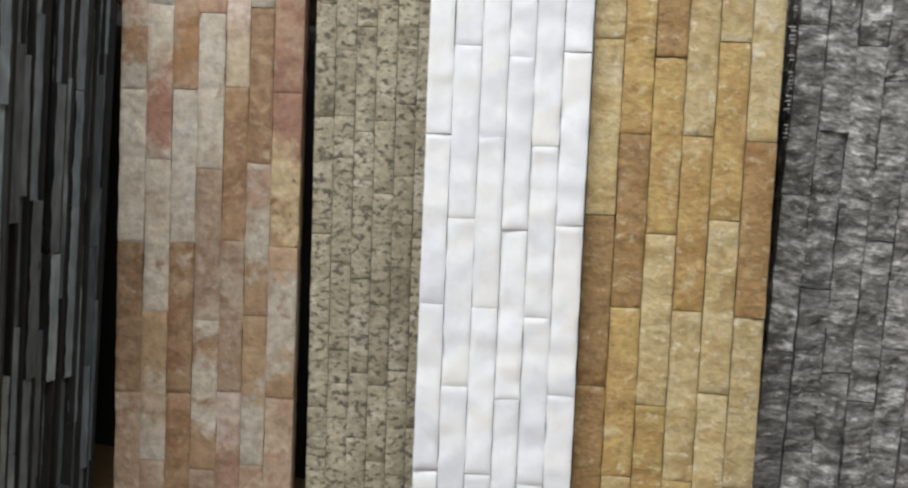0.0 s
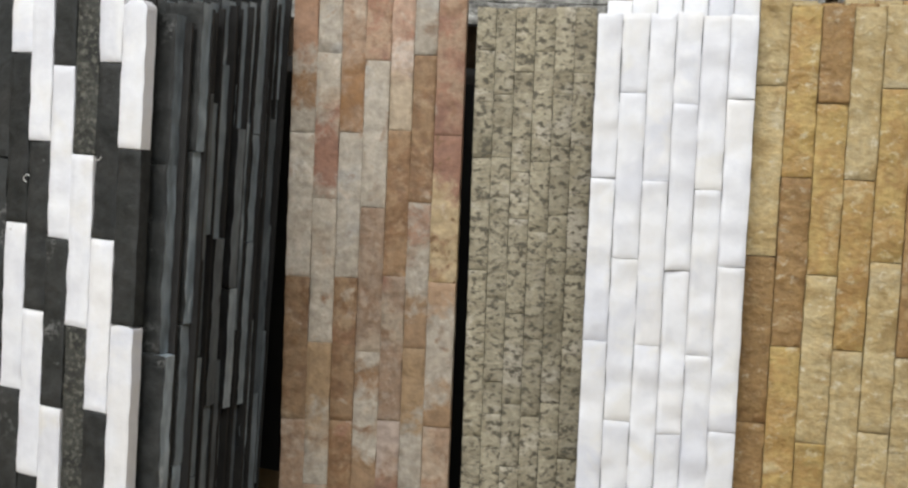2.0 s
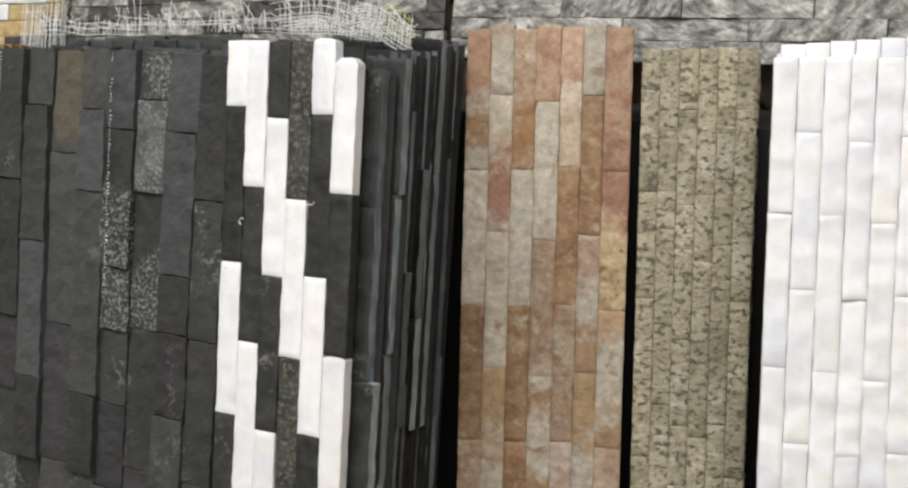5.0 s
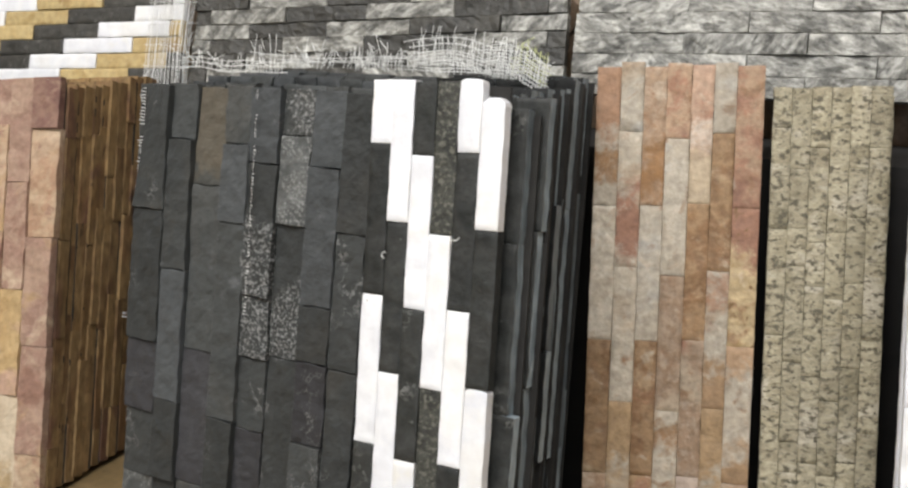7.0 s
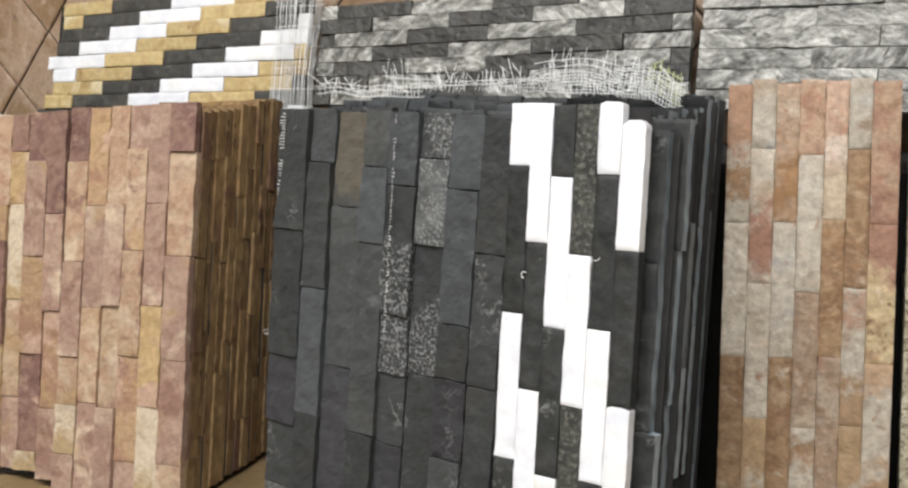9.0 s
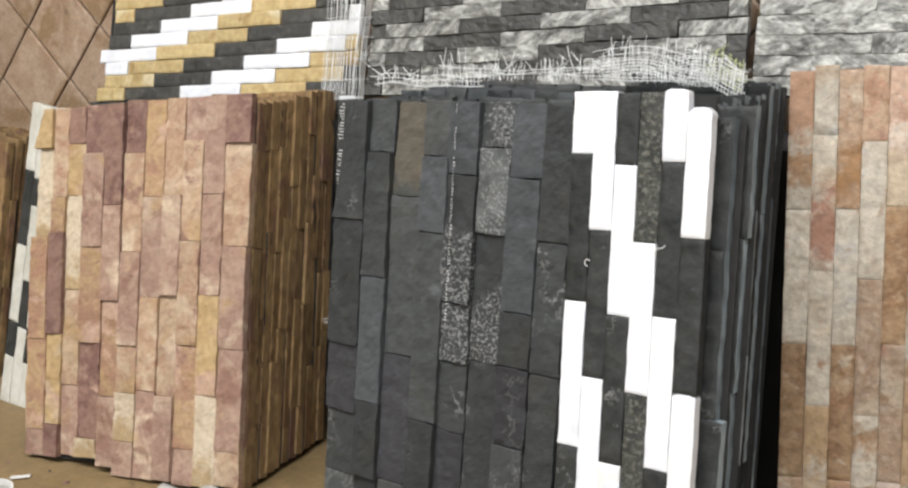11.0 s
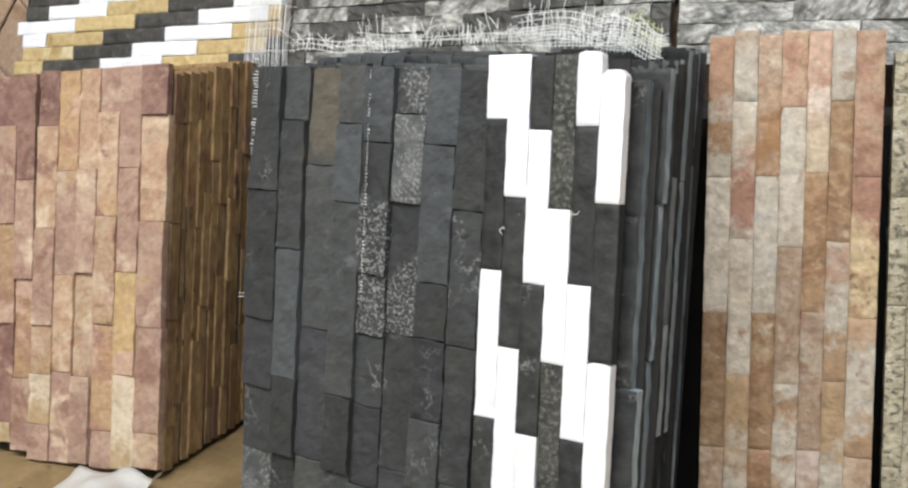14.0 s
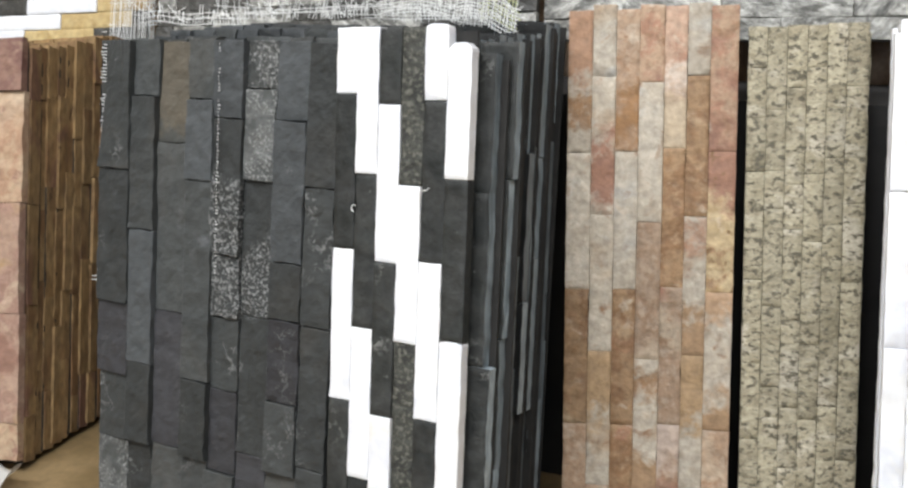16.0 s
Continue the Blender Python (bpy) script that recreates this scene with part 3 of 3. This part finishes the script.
# tan, cream and rose
cladding("stone_cladding", "panel of tan, cream and rose sandstone strips leaning upright", upright(RED, -0.379, 1.2), 0.207, 0.708, 7, 0.173, lambda c: (0.177, 0.089, 0.175, 0.095, 0.174, 0.088, 0.177)[c],
         letters(("Acotc", "cBcKt", "Dcoot", "rctFt", "JotMt", "coGKt", "rHItt"), M_RED), 15, group=ROW, amp=0.0017, gap=0.0004, jut=0.0009, tops=(-0.003, 0.004, -0.003, 0.002, 0, 0.003, -0.001), weights=(1.03, 1.01, 0.98, 1.03, 0.94, 0.94, 1.12))
stack_behind("tan sandstone panel in a leaning stack", RED, -0.374, 1.2, 0.196, 0.70, 7, [M_RED["t"], M_RED["o"]], 43, 2, 0.02, 0.022, 0.014)

# olive-grey speckled
cladding("stone_cladding", "panel of narrow olive-grey speckled granite strips", upright(GREY, -0.158, 1.1), 0.139, 0.682, 6, 0.085, lambda c: 0.05 + 0.025 * (c * 2 % 3), anyof([M_GREY]), 16, spread=0.6, amp=0.0014, uneven=0.12, jut=0.0006, group=ROW, gap=0.0005)
stack_behind("speckled granite panel in a leaning stack", GREY, -0.154, 1.1, 0.137, 0.672, 6, [M_GREY], 44, 2, 0.02, 0.022, 0.014)

# black and silver, at the end of the row
cladding("stone_cladding", "panel of black and silver glittering quartzite strips", upright(DARK, 0.3295, -1.2), 0.30, 0.72, 10, 0.172, lambda c: (0.08, 0.187, 0.097, 0.13, 0.06, 0.15)[c % 6], anyof([M_DARK]), 17, spread=0.04, amp=0.003, cleft=0.003, jut=0.0025, uneven=0.05, group=ROW)
stack_behind("black and silver quartzite panel in a leaning stack", DARK, 0.35, 0.6, 0.29, 0.71, 7, [M_DARK], 45, 3, 0.022, 0.024, 0.015)

# black slate with white steps, and two slate panels beside it
BW = {"W": M_WHITE, "B": M_BLACK, "S": M_MOSSY}
BW_FIRST = (0.072, 0.159, 0.081, 0.168, 0.08, 0.142)
cladding("stone_cladding", "panel of black slate strips with white quartz strips in diagonal steps", upright(SLATE, -0.665, 2.2), 0.172, 0.70, 6, 0.172, lambda c: BW_FIRST[c],
         letters(("WBWBB", "WBWBB", "BWBWB", "SWSBB", "WBWBB", "WBWBB"), BW), 18, tops=(0, 0, -0.002, -0.001, 0.002, -0.018), group=ROW, amp=0.0014, rounds={(5, 0): 0.009, (4, 0): 0.005, (5, 2): 0.004})
for reach, back, high, seed in ((0.022, 0.024, 0.668, 24), (0.03, 0.046, 0.680, 25)):
    cladding("stone_cladding", "charcoal slate panel standing out behind the black and white one", upright(SLATE, -0.665, 1.9, back), 0.172 + reach, high, 4, 0.165, lambda c: 0.085 + 0.06 * (c % 2), anyof([M_BLACK]), seed, thick=0.014, amp=0.002, rag=0.0014, spread=0.15, edge=M_SLATE_EDGE, group=ROW, inset=0.012)
SL = {"k": M_SLATE[0], "b": M_SLATE[1], "g": M_SLATE[2], "n": M_SLATE[3], "h": M_SLATE[4], "p": M_SLATE[5], "s": M_SLATE[6]}
RUNS_B = ((0.092, 0.164, 0.077, 0.091, 0.105), (0.056, 0.108, 0.163, 0.171), (0.091, 0.165, 0.068, 0.1, 0.086), (0.163, 0.162, 0.169))
RUNS_A = ((0.162, 0.174, 0.094, 0.088, 0.1), (0.071, 0.168, 0.173, 0.105, 0.1), (0.124, 0.212, 0.175, 0.1), (0.072, 0.098, 0.249, 0.1))
cladding("stone_cladding", "panel of rough charcoal slate strips with pale glitter", upright(SLATE, -0.8615, 0.9, 0.003), 0.185, 0.682, 4, 0.15, None, letters(("bhhspk", "gghspb", "bbkpk", "kskk"), SL), 19, spread=0.2, amp=0.0015, cleft=0.0012, jut=0.0045, rag=0.0016, gap=0.0012, weights=(1.04, 1.02, 1.02, 0.92), runs=lambda c: RUNS_B[c], tilt=0.03, group=ROW)
cladding("stone_cladding", "panel of rough charcoal and brownish slate strips", upright(SLATE, -1.05, 1.0), 0.194, 0.678, 4, 0.15, None, letters(("kkpsg", "kkbks", "nkpk", "kbkk"), SL), 20, spread=0.2, amp=0.0015, cleft=0.0012, jut=0.005, rag=0.0018, gap=0.0012, weights=(1.1, 0.84, 1.06, 0.86), runs=lambda c: RUNS_A[c], tilt=0.03, narrows={(0, 0): 0.02, (2, 0): 0.006}, group=ROW)
cladding("stone_cladding", "dark slate panel showing past the charcoal one", upright(SLATE, -1.063, 2.0, 0.022), 0.2, 0.676, 4, 0.17, lambda c: 0.16, anyof([M_BLACK]), 26, thick=0.012, amp=0.0015, rag=0.0014, spread=0.2, group=ROW)
# shade between these panels is coloured into their fronts, light into their edges
stack_behind("slate panel in a leaning stack", SLATE, -0.716, 1.8, 0.204, 0.680, 5, [M_SLATE_SHADED], 46, 13, 0.0165, 0.066, 0.0152, jitter=0.004, lift=0.005, amp=0.002, slump=0.35, outward=-0.0006, rag=0.001, edge_stone=M_SLATE_EDGE, inset=0.012)
stack_behind("charcoal slate panel in a leaning stack", SLATE, -1.005, 0.8, 0.295, 0.682, 8, M_SLATE[:2], 47, 7, 0.023, 0.045, 0.0095, jitter=0.006, lift=0.006, amp=0.003, slump=0.3)

# pink and ochre
RUNS_P = ((0.095, 0.174, 0.164, 0.083, 0.084, 0.08), (0.17, 0.175, 0.162, 0.18), (0.17, 0.173, 0.172, 0.17), (0.075, 0.173, 0.178, 0.175, 0.08), (0.168, 0.171, 0.168, 0.165), (0.083, 0.173, 0.172, 0.17, 0.08))
RUNS_Q = ((0.073, 0.163, 0.187, 0.165, 0.09), (0.165, 0.064, 0.185, 0.163, 0.08), (0.067, 0.095, 0.17, 0.172, 0.17), (0.088, 0.17, 0.171, 0.17, 0.08), (0.182, 0.17, 0.169, 0.155))
PK = {"p": M_PURPLE[0], "k": M_PURPLE[1], "t": M_PURPLE[2], "m": M_PURPLE[3], "o": M_PURPLE[4], "c": M_PURPLE[5]}
cladding("stone_cladding", "panel of pink, mauve and ochre sandstone strips leaning upright", upright(PURPLE, -1.502, 3.3), 0.269, 0.662, 6, 0.15, None, letters(("mpkpck", "tkpk", "pkpk", "kpptk", "kkoc", "mpkkp"), PK), 21, jut=0.0035, tilt=0.035, ragged=0.008, amp=0.0022, cleft=0.0014, weights=(1.0, 1.0, 0.93, 1.0, 0.98, 1.18), runs=lambda c: RUNS_P[c], group=ROW)
cladding("stone_cladding", "panel of pink and ochre sandstone strips with a cream one", upright(PURPLE, -1.71, 4.3), 0.212, 0.644, 5, 0.15, None, letters(("octtk", "ptmom", "mocpk", "mktmc", "mktkt"), PK), 22, jut=0.005, tilt=0.05, ragged=0.012, amp=0.0022, cleft=0.0014, weights=(1.0, 0.8, 0.9, 1.15, 0.95), runs=lambda c: RUNS_Q[c], narrows={(0, 0): 0.022, (0, 1): 0.008}, group=ROW)
stack_behind("ochre-edged sandstone panel in a leaning stack", PURPLE, -1.494, 3.1, 0.26, 0.648, 6, [M_EDGE], 48, 11, 0.0207, 0.02, 0.0215, jitter=0.0015, lift=0.003, outward=0.0013, inset=0.004, slump=0.08, edge_stone=M_EDGE)
stack_behind("ochre-edged sandstone panel in the same stack", PURPLE, -1.70, 4.1, 0.2, 0.634, 5, [M_EDGE], 49, 9, 0.0195, 0.018, 0.0155, jitter=0.004, lift=0.003, edge_stone=M_EDGE)

# ---- the panels that lie along the bench, their strips level ----
BACK = (1.13, -0.22, 0.3)
BENCH_GROUP = "panels lying along the bench"


def diagonal(pieces, length, shift, origin, long):
    """Runs and stones for strips whose colours step sideways from row to row; both read from the panel's left end."""
    def cut(c):
        first = (origin + c * shift) % length
        return ([first] if first > 0.03 else [first + length]) + [length] * 6

    def stone(c, k, rng):
        off = origin + c * shift
        n = -math.floor(off / length) + k - (0 if off % length > 0.03 else -1)
        return pieces[(n - 1) % len(pieces)]
    return cut, stone


def lying(label, u, v, roll, width, long, rows, seed, cut, stone, amp=0.003, ends=None):
    """ends: how far each row, from the lowest up, stands out past the panel's left end."""
    if ends:
        plain = cut
        cut = lambda c: [plain(c)[0] + ends[c]] + plain(c)[1:]
    return cladding("stone_cladding", label, plane_frame(*BACK, u, v, roll + 90), width, long, rows, 0.17, half(0.165, 0.085), stone, seed, amp=amp, cleft=0.0022 if amp > 0.0025 else 0, jut=0.003, runs=cut, tops=ends, group=BENCH_GROUP, gap=0.001)


lying("silver-grey quartzite panel lying on the bench", 0.2, 0.628, 1.0, 0.182, 0.702, 6, 30, None, anyof([M_SILVER]))
lying("silver-grey quartzite panel lying further along the bench", 0.915, 0.64, 1.0, 0.182, 0.702, 6, 33, None, anyof([M_SILVER]))
cut, stone = diagonal([M_SILVER, M_COAL], 0.158, 0.079, 0.037, 0.7)
lying("black and silver-grey panel with colours in diagonal steps", -0.512, 0.632, 2.6, 0.182, 0.70, 7, 31, cut, stone)
cut, stone = diagonal([M_STRAW, M_COAL, M_WHITE], 0.167, 0.085, -0.17, 0.7)
lying("white, yellow and black panel with colours in diagonal steps", -1.235, 0.5714, 2.4, 0.2572, 0.70, 9, 32, cut, stone, 0.002, (0.03, 0.004, -0.016, -0.013, 0.008, -0.022, -0.03, -0.032, -0.028))

# ---- stacks past the pink one ----
cladding("stone_cladding", "black and white panel leaning past the pink stack", upright(FAR, -2.042, -6.0, 0.05), 0.16, 0.63, 5, 0.166, None, lambda c, k, rng: (M_WHITE_SHADED, M_BLACK)[k % 2], 23, group=ROW, runs=lambda c: ((0.138, 0.155, 0.162, 0.075, 0.12), (0.15, 0.056, 0.156, 0.1, 0.16))[c % 2])
stack_behind("brown sandstone panel in a far stack", FAR, -2.37, -4.0, 0.2, 0.545, 5, [M_EDGE], 50, 6, 0.022, 0.10, 0.016)

# ---- loose fibreglass netting ----


def netting(label, m, wide, high, pitch, seed, fray=0.012, mat=None, cross=1.0, thread=0.00036, drop=0.1, sag=0.0):
    """A limp scrap of open net: threads both ways, bent a little, with loose ends."""
    rng = random.Random(seed)
    root = new("netting")
    root.matrix_world = m
    tagged(root, label, "netting")

    def wave(x, y):
        p = Vector((x * 14, y * 14, seed * 3.7))
        return Vector((x + 0.0016 * noise.noise(p * 3), y + 0.004 * noise.noise(p * 1.3 + Vector((9, 0, 0))) - sag * (x / wide) ** 2 + sag * 0.6 * math.sin(5 * x / wide), 0.006 * noise.noise(p)))

    def threads(lines):
        out = []
        for (x0, y0), (x1, y1) in lines:
            n = max(2, int(math.hypot(x1 - x0, y1 - y0) / 0.012))
            pts = [wave(x0 + (x1 - x0) * k / n, y0 + (y1 - y0) * k / n) for k in range(n + 1)]
            out += [beam(a, b, thread) for a, b in zip(pts, pts[1:])]
        return join(out)

    up, along = [], []
    for k in range(int(wide / pitch) + 1):
        if rng.random() > drop:
            x = k * pitch + rng.uniform(-0.2, 0.2) * pitch
            up.append(((x, -rng.uniform(0, 0.004)), (x + rng.gauss(0, 0.25) * fray, high + rng.choice((-0.25, -0.1, 0.0, 0.1, 0.6)) * fray)))
    for k in range(int(high / pitch * cross) + 1):
        if rng.random() > drop:
            y = k * pitch / cross
            a = rng.uniform(0, 0.3) * wide if rng.random() < 0.35 else 0
            along.append(((a - rng.uniform(0, fray), y), (wide + rng.uniform(-0.1, 1.0) * fray, y + rng.gauss(0, 0.0015))))
    tagged(part("upright_threads", *threads(up), mat or M_NET, root), kind="stuff")
    tagged(part("cross_threads", *threads(along), mat or M_NET, root), kind="stuff")
    loose = []
    for k in range(int(wide / pitch * 0.4)):
        x, y = rng.uniform(0, wide), rng.uniform(0.3, 1.0) * high
        loose.append(((x, y), (x + rng.gauss(0, 0.014), y + rng.uniform(-0.006, 0.02))))
    tagged(part("loose_threads", *threads(loose), mat or M_NET, root), kind="stuff")
    return root


def slate_at(u, v, back, roll=0.0):
    a, b, c = SLATE
    return plane_frame(a + back * math.sqrt(1 + b * b), b, c, u - b * back, v, roll)


netting("crumpled white fibreglass net on top of the slate stack", slate_at(-0.75, 0.655, 0.17, 1.5), 0.15, 0.036, 0.0042, 61, 0.022, sag=0.008)
netting("yellow-green stained end of the fibreglass net", slate_at(-0.605, 0.655, 0.17, -6), 0.045, 0.036, 0.0042, 62, 0.006, M_NET_GREEN, sag=0.006)
netting("white net scrap in front of the stained end", slate_at(-0.64, 0.652, 0.165, -4), 0.085, 0.036, 0.0042, 66, 0.012, sag=0.009)
netting("frayed white fibreglass net edge along the slate tops", slate_at(-1.02, 0.652, 0.03, 1.0), 0.17, 0.014, 0.0046, 63, 0.012, cross=0.7)
netting("tangle of white fibreglass threads on the slate tops", slate_at(-0.9, 0.655, 0.10, 2.0), 0.17, 0.012, 0.005, 64, 0.024, drop=0.25)
netting("loose mat of white fibreglass threads behind the slate tops", slate_at(-0.99, 0.657, 0.13, -1.0), 0.26, 0.02, 0.0058, 68, 0.03, drop=0.35, sag=-0.006)
netting("matted strip of white fibreglass threads at the net's foot", slate_at(-0.82, 0.653, 0.14, 1.0), 0.24, 0.014, 0.0052, 69, 0.02, cross=1.3, drop=0.2)
netting("white net draped down between the lying panels", plane_frame(*BACK, -1.306, 0.59, 1.0, -0.012), 0.1, 0.205, 0.0034, 65, 0.012, cross=0.09, thread=0.00042, drop=0.04)


def stubs(label, u, v0, v1, side, seed, reach=0.006, back=0.004, m=None):
    """A cut edge of net: a row of short thread ends beside an upright thread."""
    rng = random.Random(seed)
    root = new("net_edge")
    root.matrix_world = m or slate_at(u, v0, back, 1.2)
    tagged(root, label, "netting")
    n = int((v1 - v0) / 0.0042)
    lines = [beam((0, k * 0.0042, 0.003), (side * rng.uniform(0.3, 1) * reach, k * 0.0042 + rng.gauss(0, 0.0007), 0.003 + rng.uniform(0, 0.003)), 0.00045) for k in range(n) if rng.random() < 0.8]
    tagged(part("fringe", *join(lines), M_NET, root), kind="stuff")


stubs("cut white net edge standing out from the slate panel", -1.049, 0.34, 0.65, -1, 71, 0.009)
stubs("cut white net edge showing in the joint of the slate panels", -0.853, 0.36, 0.64, 1, 72, 0.004, -0.002)

stubs("cut net edge in the gap beside the yellow panel", 0, 0.48, 0.62, -1, 73, 0.009, m=plane_frame(*DARK, 0.342, 0.48, 0.6, 0.008))
netting("small tuft of white net at the slate panel's side", slate_at(-1.062, 0.322, -0.003, 4), 0.009, 0.008, 0.0042, 67, 0.009, thread=0.0003)


def thread(label, m, seed, long):
    """One loose curl of fibreglass thread."""
    rng = random.Random(seed)
    pts = [Vector((0, 0, 0))]
    a = rng.uniform(0, 6)
    for k in range(9):
        a += rng.uniform(-0.6, 0.75)
        pts.append(pts[-1] + Vector((math.cos(a), math.sin(a), rng.uniform(-0.15, 0.15))) * long / 9)
    ob = part("loose_thread", *join([beam(p, q, 0.00035) for p, q in zip(pts, pts[1:])]), M_NET, None)
    ob.matrix_world = m
    tagged(ob, label, "thread")


thread("curl of white thread caught on the black and white panel", slate_at(-0.572, 0.487, -0.004), 91, 0.016)
thread("curl of white thread caught in a joint of the slate", slate_at(-0.652, 0.462, -0.002), 92, 0.014)
thread("white thread sticking up from the slate tops", slate_at(-0.86, 0.66, 0.02), 94, 0.045)


def chip(label, x, y, size, mat, seed):
    """A small broken flake of stone on the floor."""
    rng = random.Random(seed)
    n = 7
    ring = [(size * rng.uniform(0.6, 1.1) * math.cos(6.283 * k / n), size * 0.7 * rng.uniform(0.6, 1.1) * math.sin(6.283 * k / n)) for k in range(n)]
    verts = [(p, q, 0) for p, q in ring] + [(p * 0.8, q * 0.8, size * rng.uniform(0.2, 0.4)) for p, q in ring]
    faces = [(k, (k + 1) % n, n + (k + 1) % n, n + k) for k in range(n)] + [tuple(range(n, 2 * n)), tuple(range(n - 1, -1, -1))]
    ob = part("stone_chip", verts, faces, mat, None)
    ob.matrix_world = pose(x, y, FLOOR_Z, 0, 0, rng.uniform(0, 360))
    tagged(ob, label, "stone chip", "chips of stone on the floor")


for k, (x, y, size) in enumerate(((-1.56, 1.12, 0.009), (-1.44, 1.07, 0.006), (-1.50, 1.04, 0.004), (-1.72, 1.16, 0.006), (-1.62, 1.15, 0.004), (-1.12, 1.10, 0.005), (-1.16, 1.05, 0.004), (-1.82, 1.22, 0.005))):
    chip("small broken chip of dark stone on the floor", x, y, size, (M_PURPLE[3], M_BLACK, M_EDGE)[k % 3], 100 + k)

# ---- litter on the floor ----


def sheet(label, m, nx, ny, w, h, mat, seed, lift, name="sheet", fold=0.0):
    """A thin, creased sheet with real thickness."""
    rng = random.Random(seed)
    verts, faces = [], []
    for s in (0.0006, 0.0):
        for j in range(ny + 1):
            for i in range(nx + 1):
                x, y = w * i / nx, h * j / ny * (1 - 0.25 * i / nx)
                p = Vector((x * 16, y * 16, seed))
                z = lift * (0.5 + noise.noise(p)) + fold * (x / w) ** 2 + s
                verts.append((x, y, max(0.0004, z) + s))
    o = (nx + 1) * (ny + 1)
    for j in range(ny):
        for i in range(nx):
            a = j * (nx + 1) + i
            faces += [(a, a + 1, a + nx + 2, a + nx + 1), (o + a, o + a + nx + 1, o + a + nx + 2, o + a + 1)]
    edge = [i for i in range(nx + 1)] + [j * (nx + 1) + nx for j in range(1, ny + 1)] + [ny * (nx + 1) + i for i in range(nx - 1, -1, -1)] + [j * (nx + 1) for j in range(ny - 1, 0, -1)]
    for k, a in enumerate(edge):
        b = edge[(k + 1) % len(edge)]
        faces.append((a, o + a, o + b, b))
    ob = part(name, verts, faces, mat, None, smooth=nx * ny * 2)
    ob.matrix_world = m
    return tagged(ob, label, "litter")


sheet("creased sheet of white translucent plastic on the floor", pose(-1.36, 0.985, FLOOR_Z, 0, 0, 4), 20, 14, 0.17, 0.15, M_PLASTIC, 81, 0.03, "plastic_sheet", 0.03)
sheet("small scrap of white paper on the floor", pose(-1.665, 1.10, FLOOR_Z, 0, 0, 25), 5, 4, 0.035, 0.016, M_PAPER, 82, 0.006, "paper_scrap")


def tape_loop():
    """A flattened loop of white strapping, two turns, lying on the floor."""
    shapes = []
    for turn, (rx, ry, z) in enumerate(((0.045, 0.028, 0.004), (0.04, 0.024, 0.014))):
        n, verts, faces = 28, [], []
        for k in range(n):
            a = 2 * math.pi * k / n
            for r, dz in ((1.0, 0), (1.0, 0.012), (0.94, 0.012), (0.94, 0)):
                verts.append((rx * r * math.cos(a) + 0.006 * turn, ry * r * math.sin(a), z + dz - 0.0035 + 0.004 * turn * math.sin(a)))
        for k in range(n):
            for q in range(4):
                faces.append((k * 4 + q, (k + 1) % n * 4 + q, (k + 1) % n * 4 + (q + 1) % 4, k * 4 + (q + 1) % 4))
        shapes.append((verts, faces))
    ob = part("tape_loop", *join(shapes), M_PAPER, None)
    ob.matrix_world = pose(-1.65, 1.035, FLOOR_Z, 0, 0, 12)
    tagged(ob, "crumpled loop of white plastic strapping on the floor", "litter")


tape_loop()

# ---- the wall's tiles, laid on their corners ----
TILE, JOINT = 0.258, 0.007
side = TILE / 2
half_side = (TILE / math.sqrt(2) - JOINT) / 2
e = half_side - 0.004
tile_verts = [(x, y, -0.008) for x, y in ((-half_side, -half_side), (half_side, -half_side), (half_side, half_side), (-half_side, half_side))]
tile_verts += [(x, y, -0.001) for x, y, _ in tile_verts] + [(x, y, 0.0008) for x, y in ((-e, -e), (e, -e), (e, e), (-e, e))]
tile_faces = [(k, (k + 1) % 4, 4 + (k + 1) % 4, 4 + k) for k in range(4)] + [(4 + k, 4 + (k + 1) % 4, 8 + (k + 1) % 4, 8 + k) for k in range(4)] + [(8, 9, 10, 11)]
tile_mesh = bpy.data.meshes.new("wall_tile")
tile_mesh.from_pydata(tile_verts, [], tile_faces)
tile_mesh.materials.append(M_TILE)
for j in range(-3, 10):
    for i in range(-4, 15):
        ob = new("wall_tile", tile_mesh)
        ob.parent = wall
        at = (-2.118 + (i + 0.5 * (1 - j % 2)) * TILE, 0.58 + j * 0.125, 0)
        ob.matrix_local = Matrix.Translation(at) @ Matrix.Diagonal((1, 0.97, 1, 1)) @ pose(0, 0, 0, 0, 0, 45)
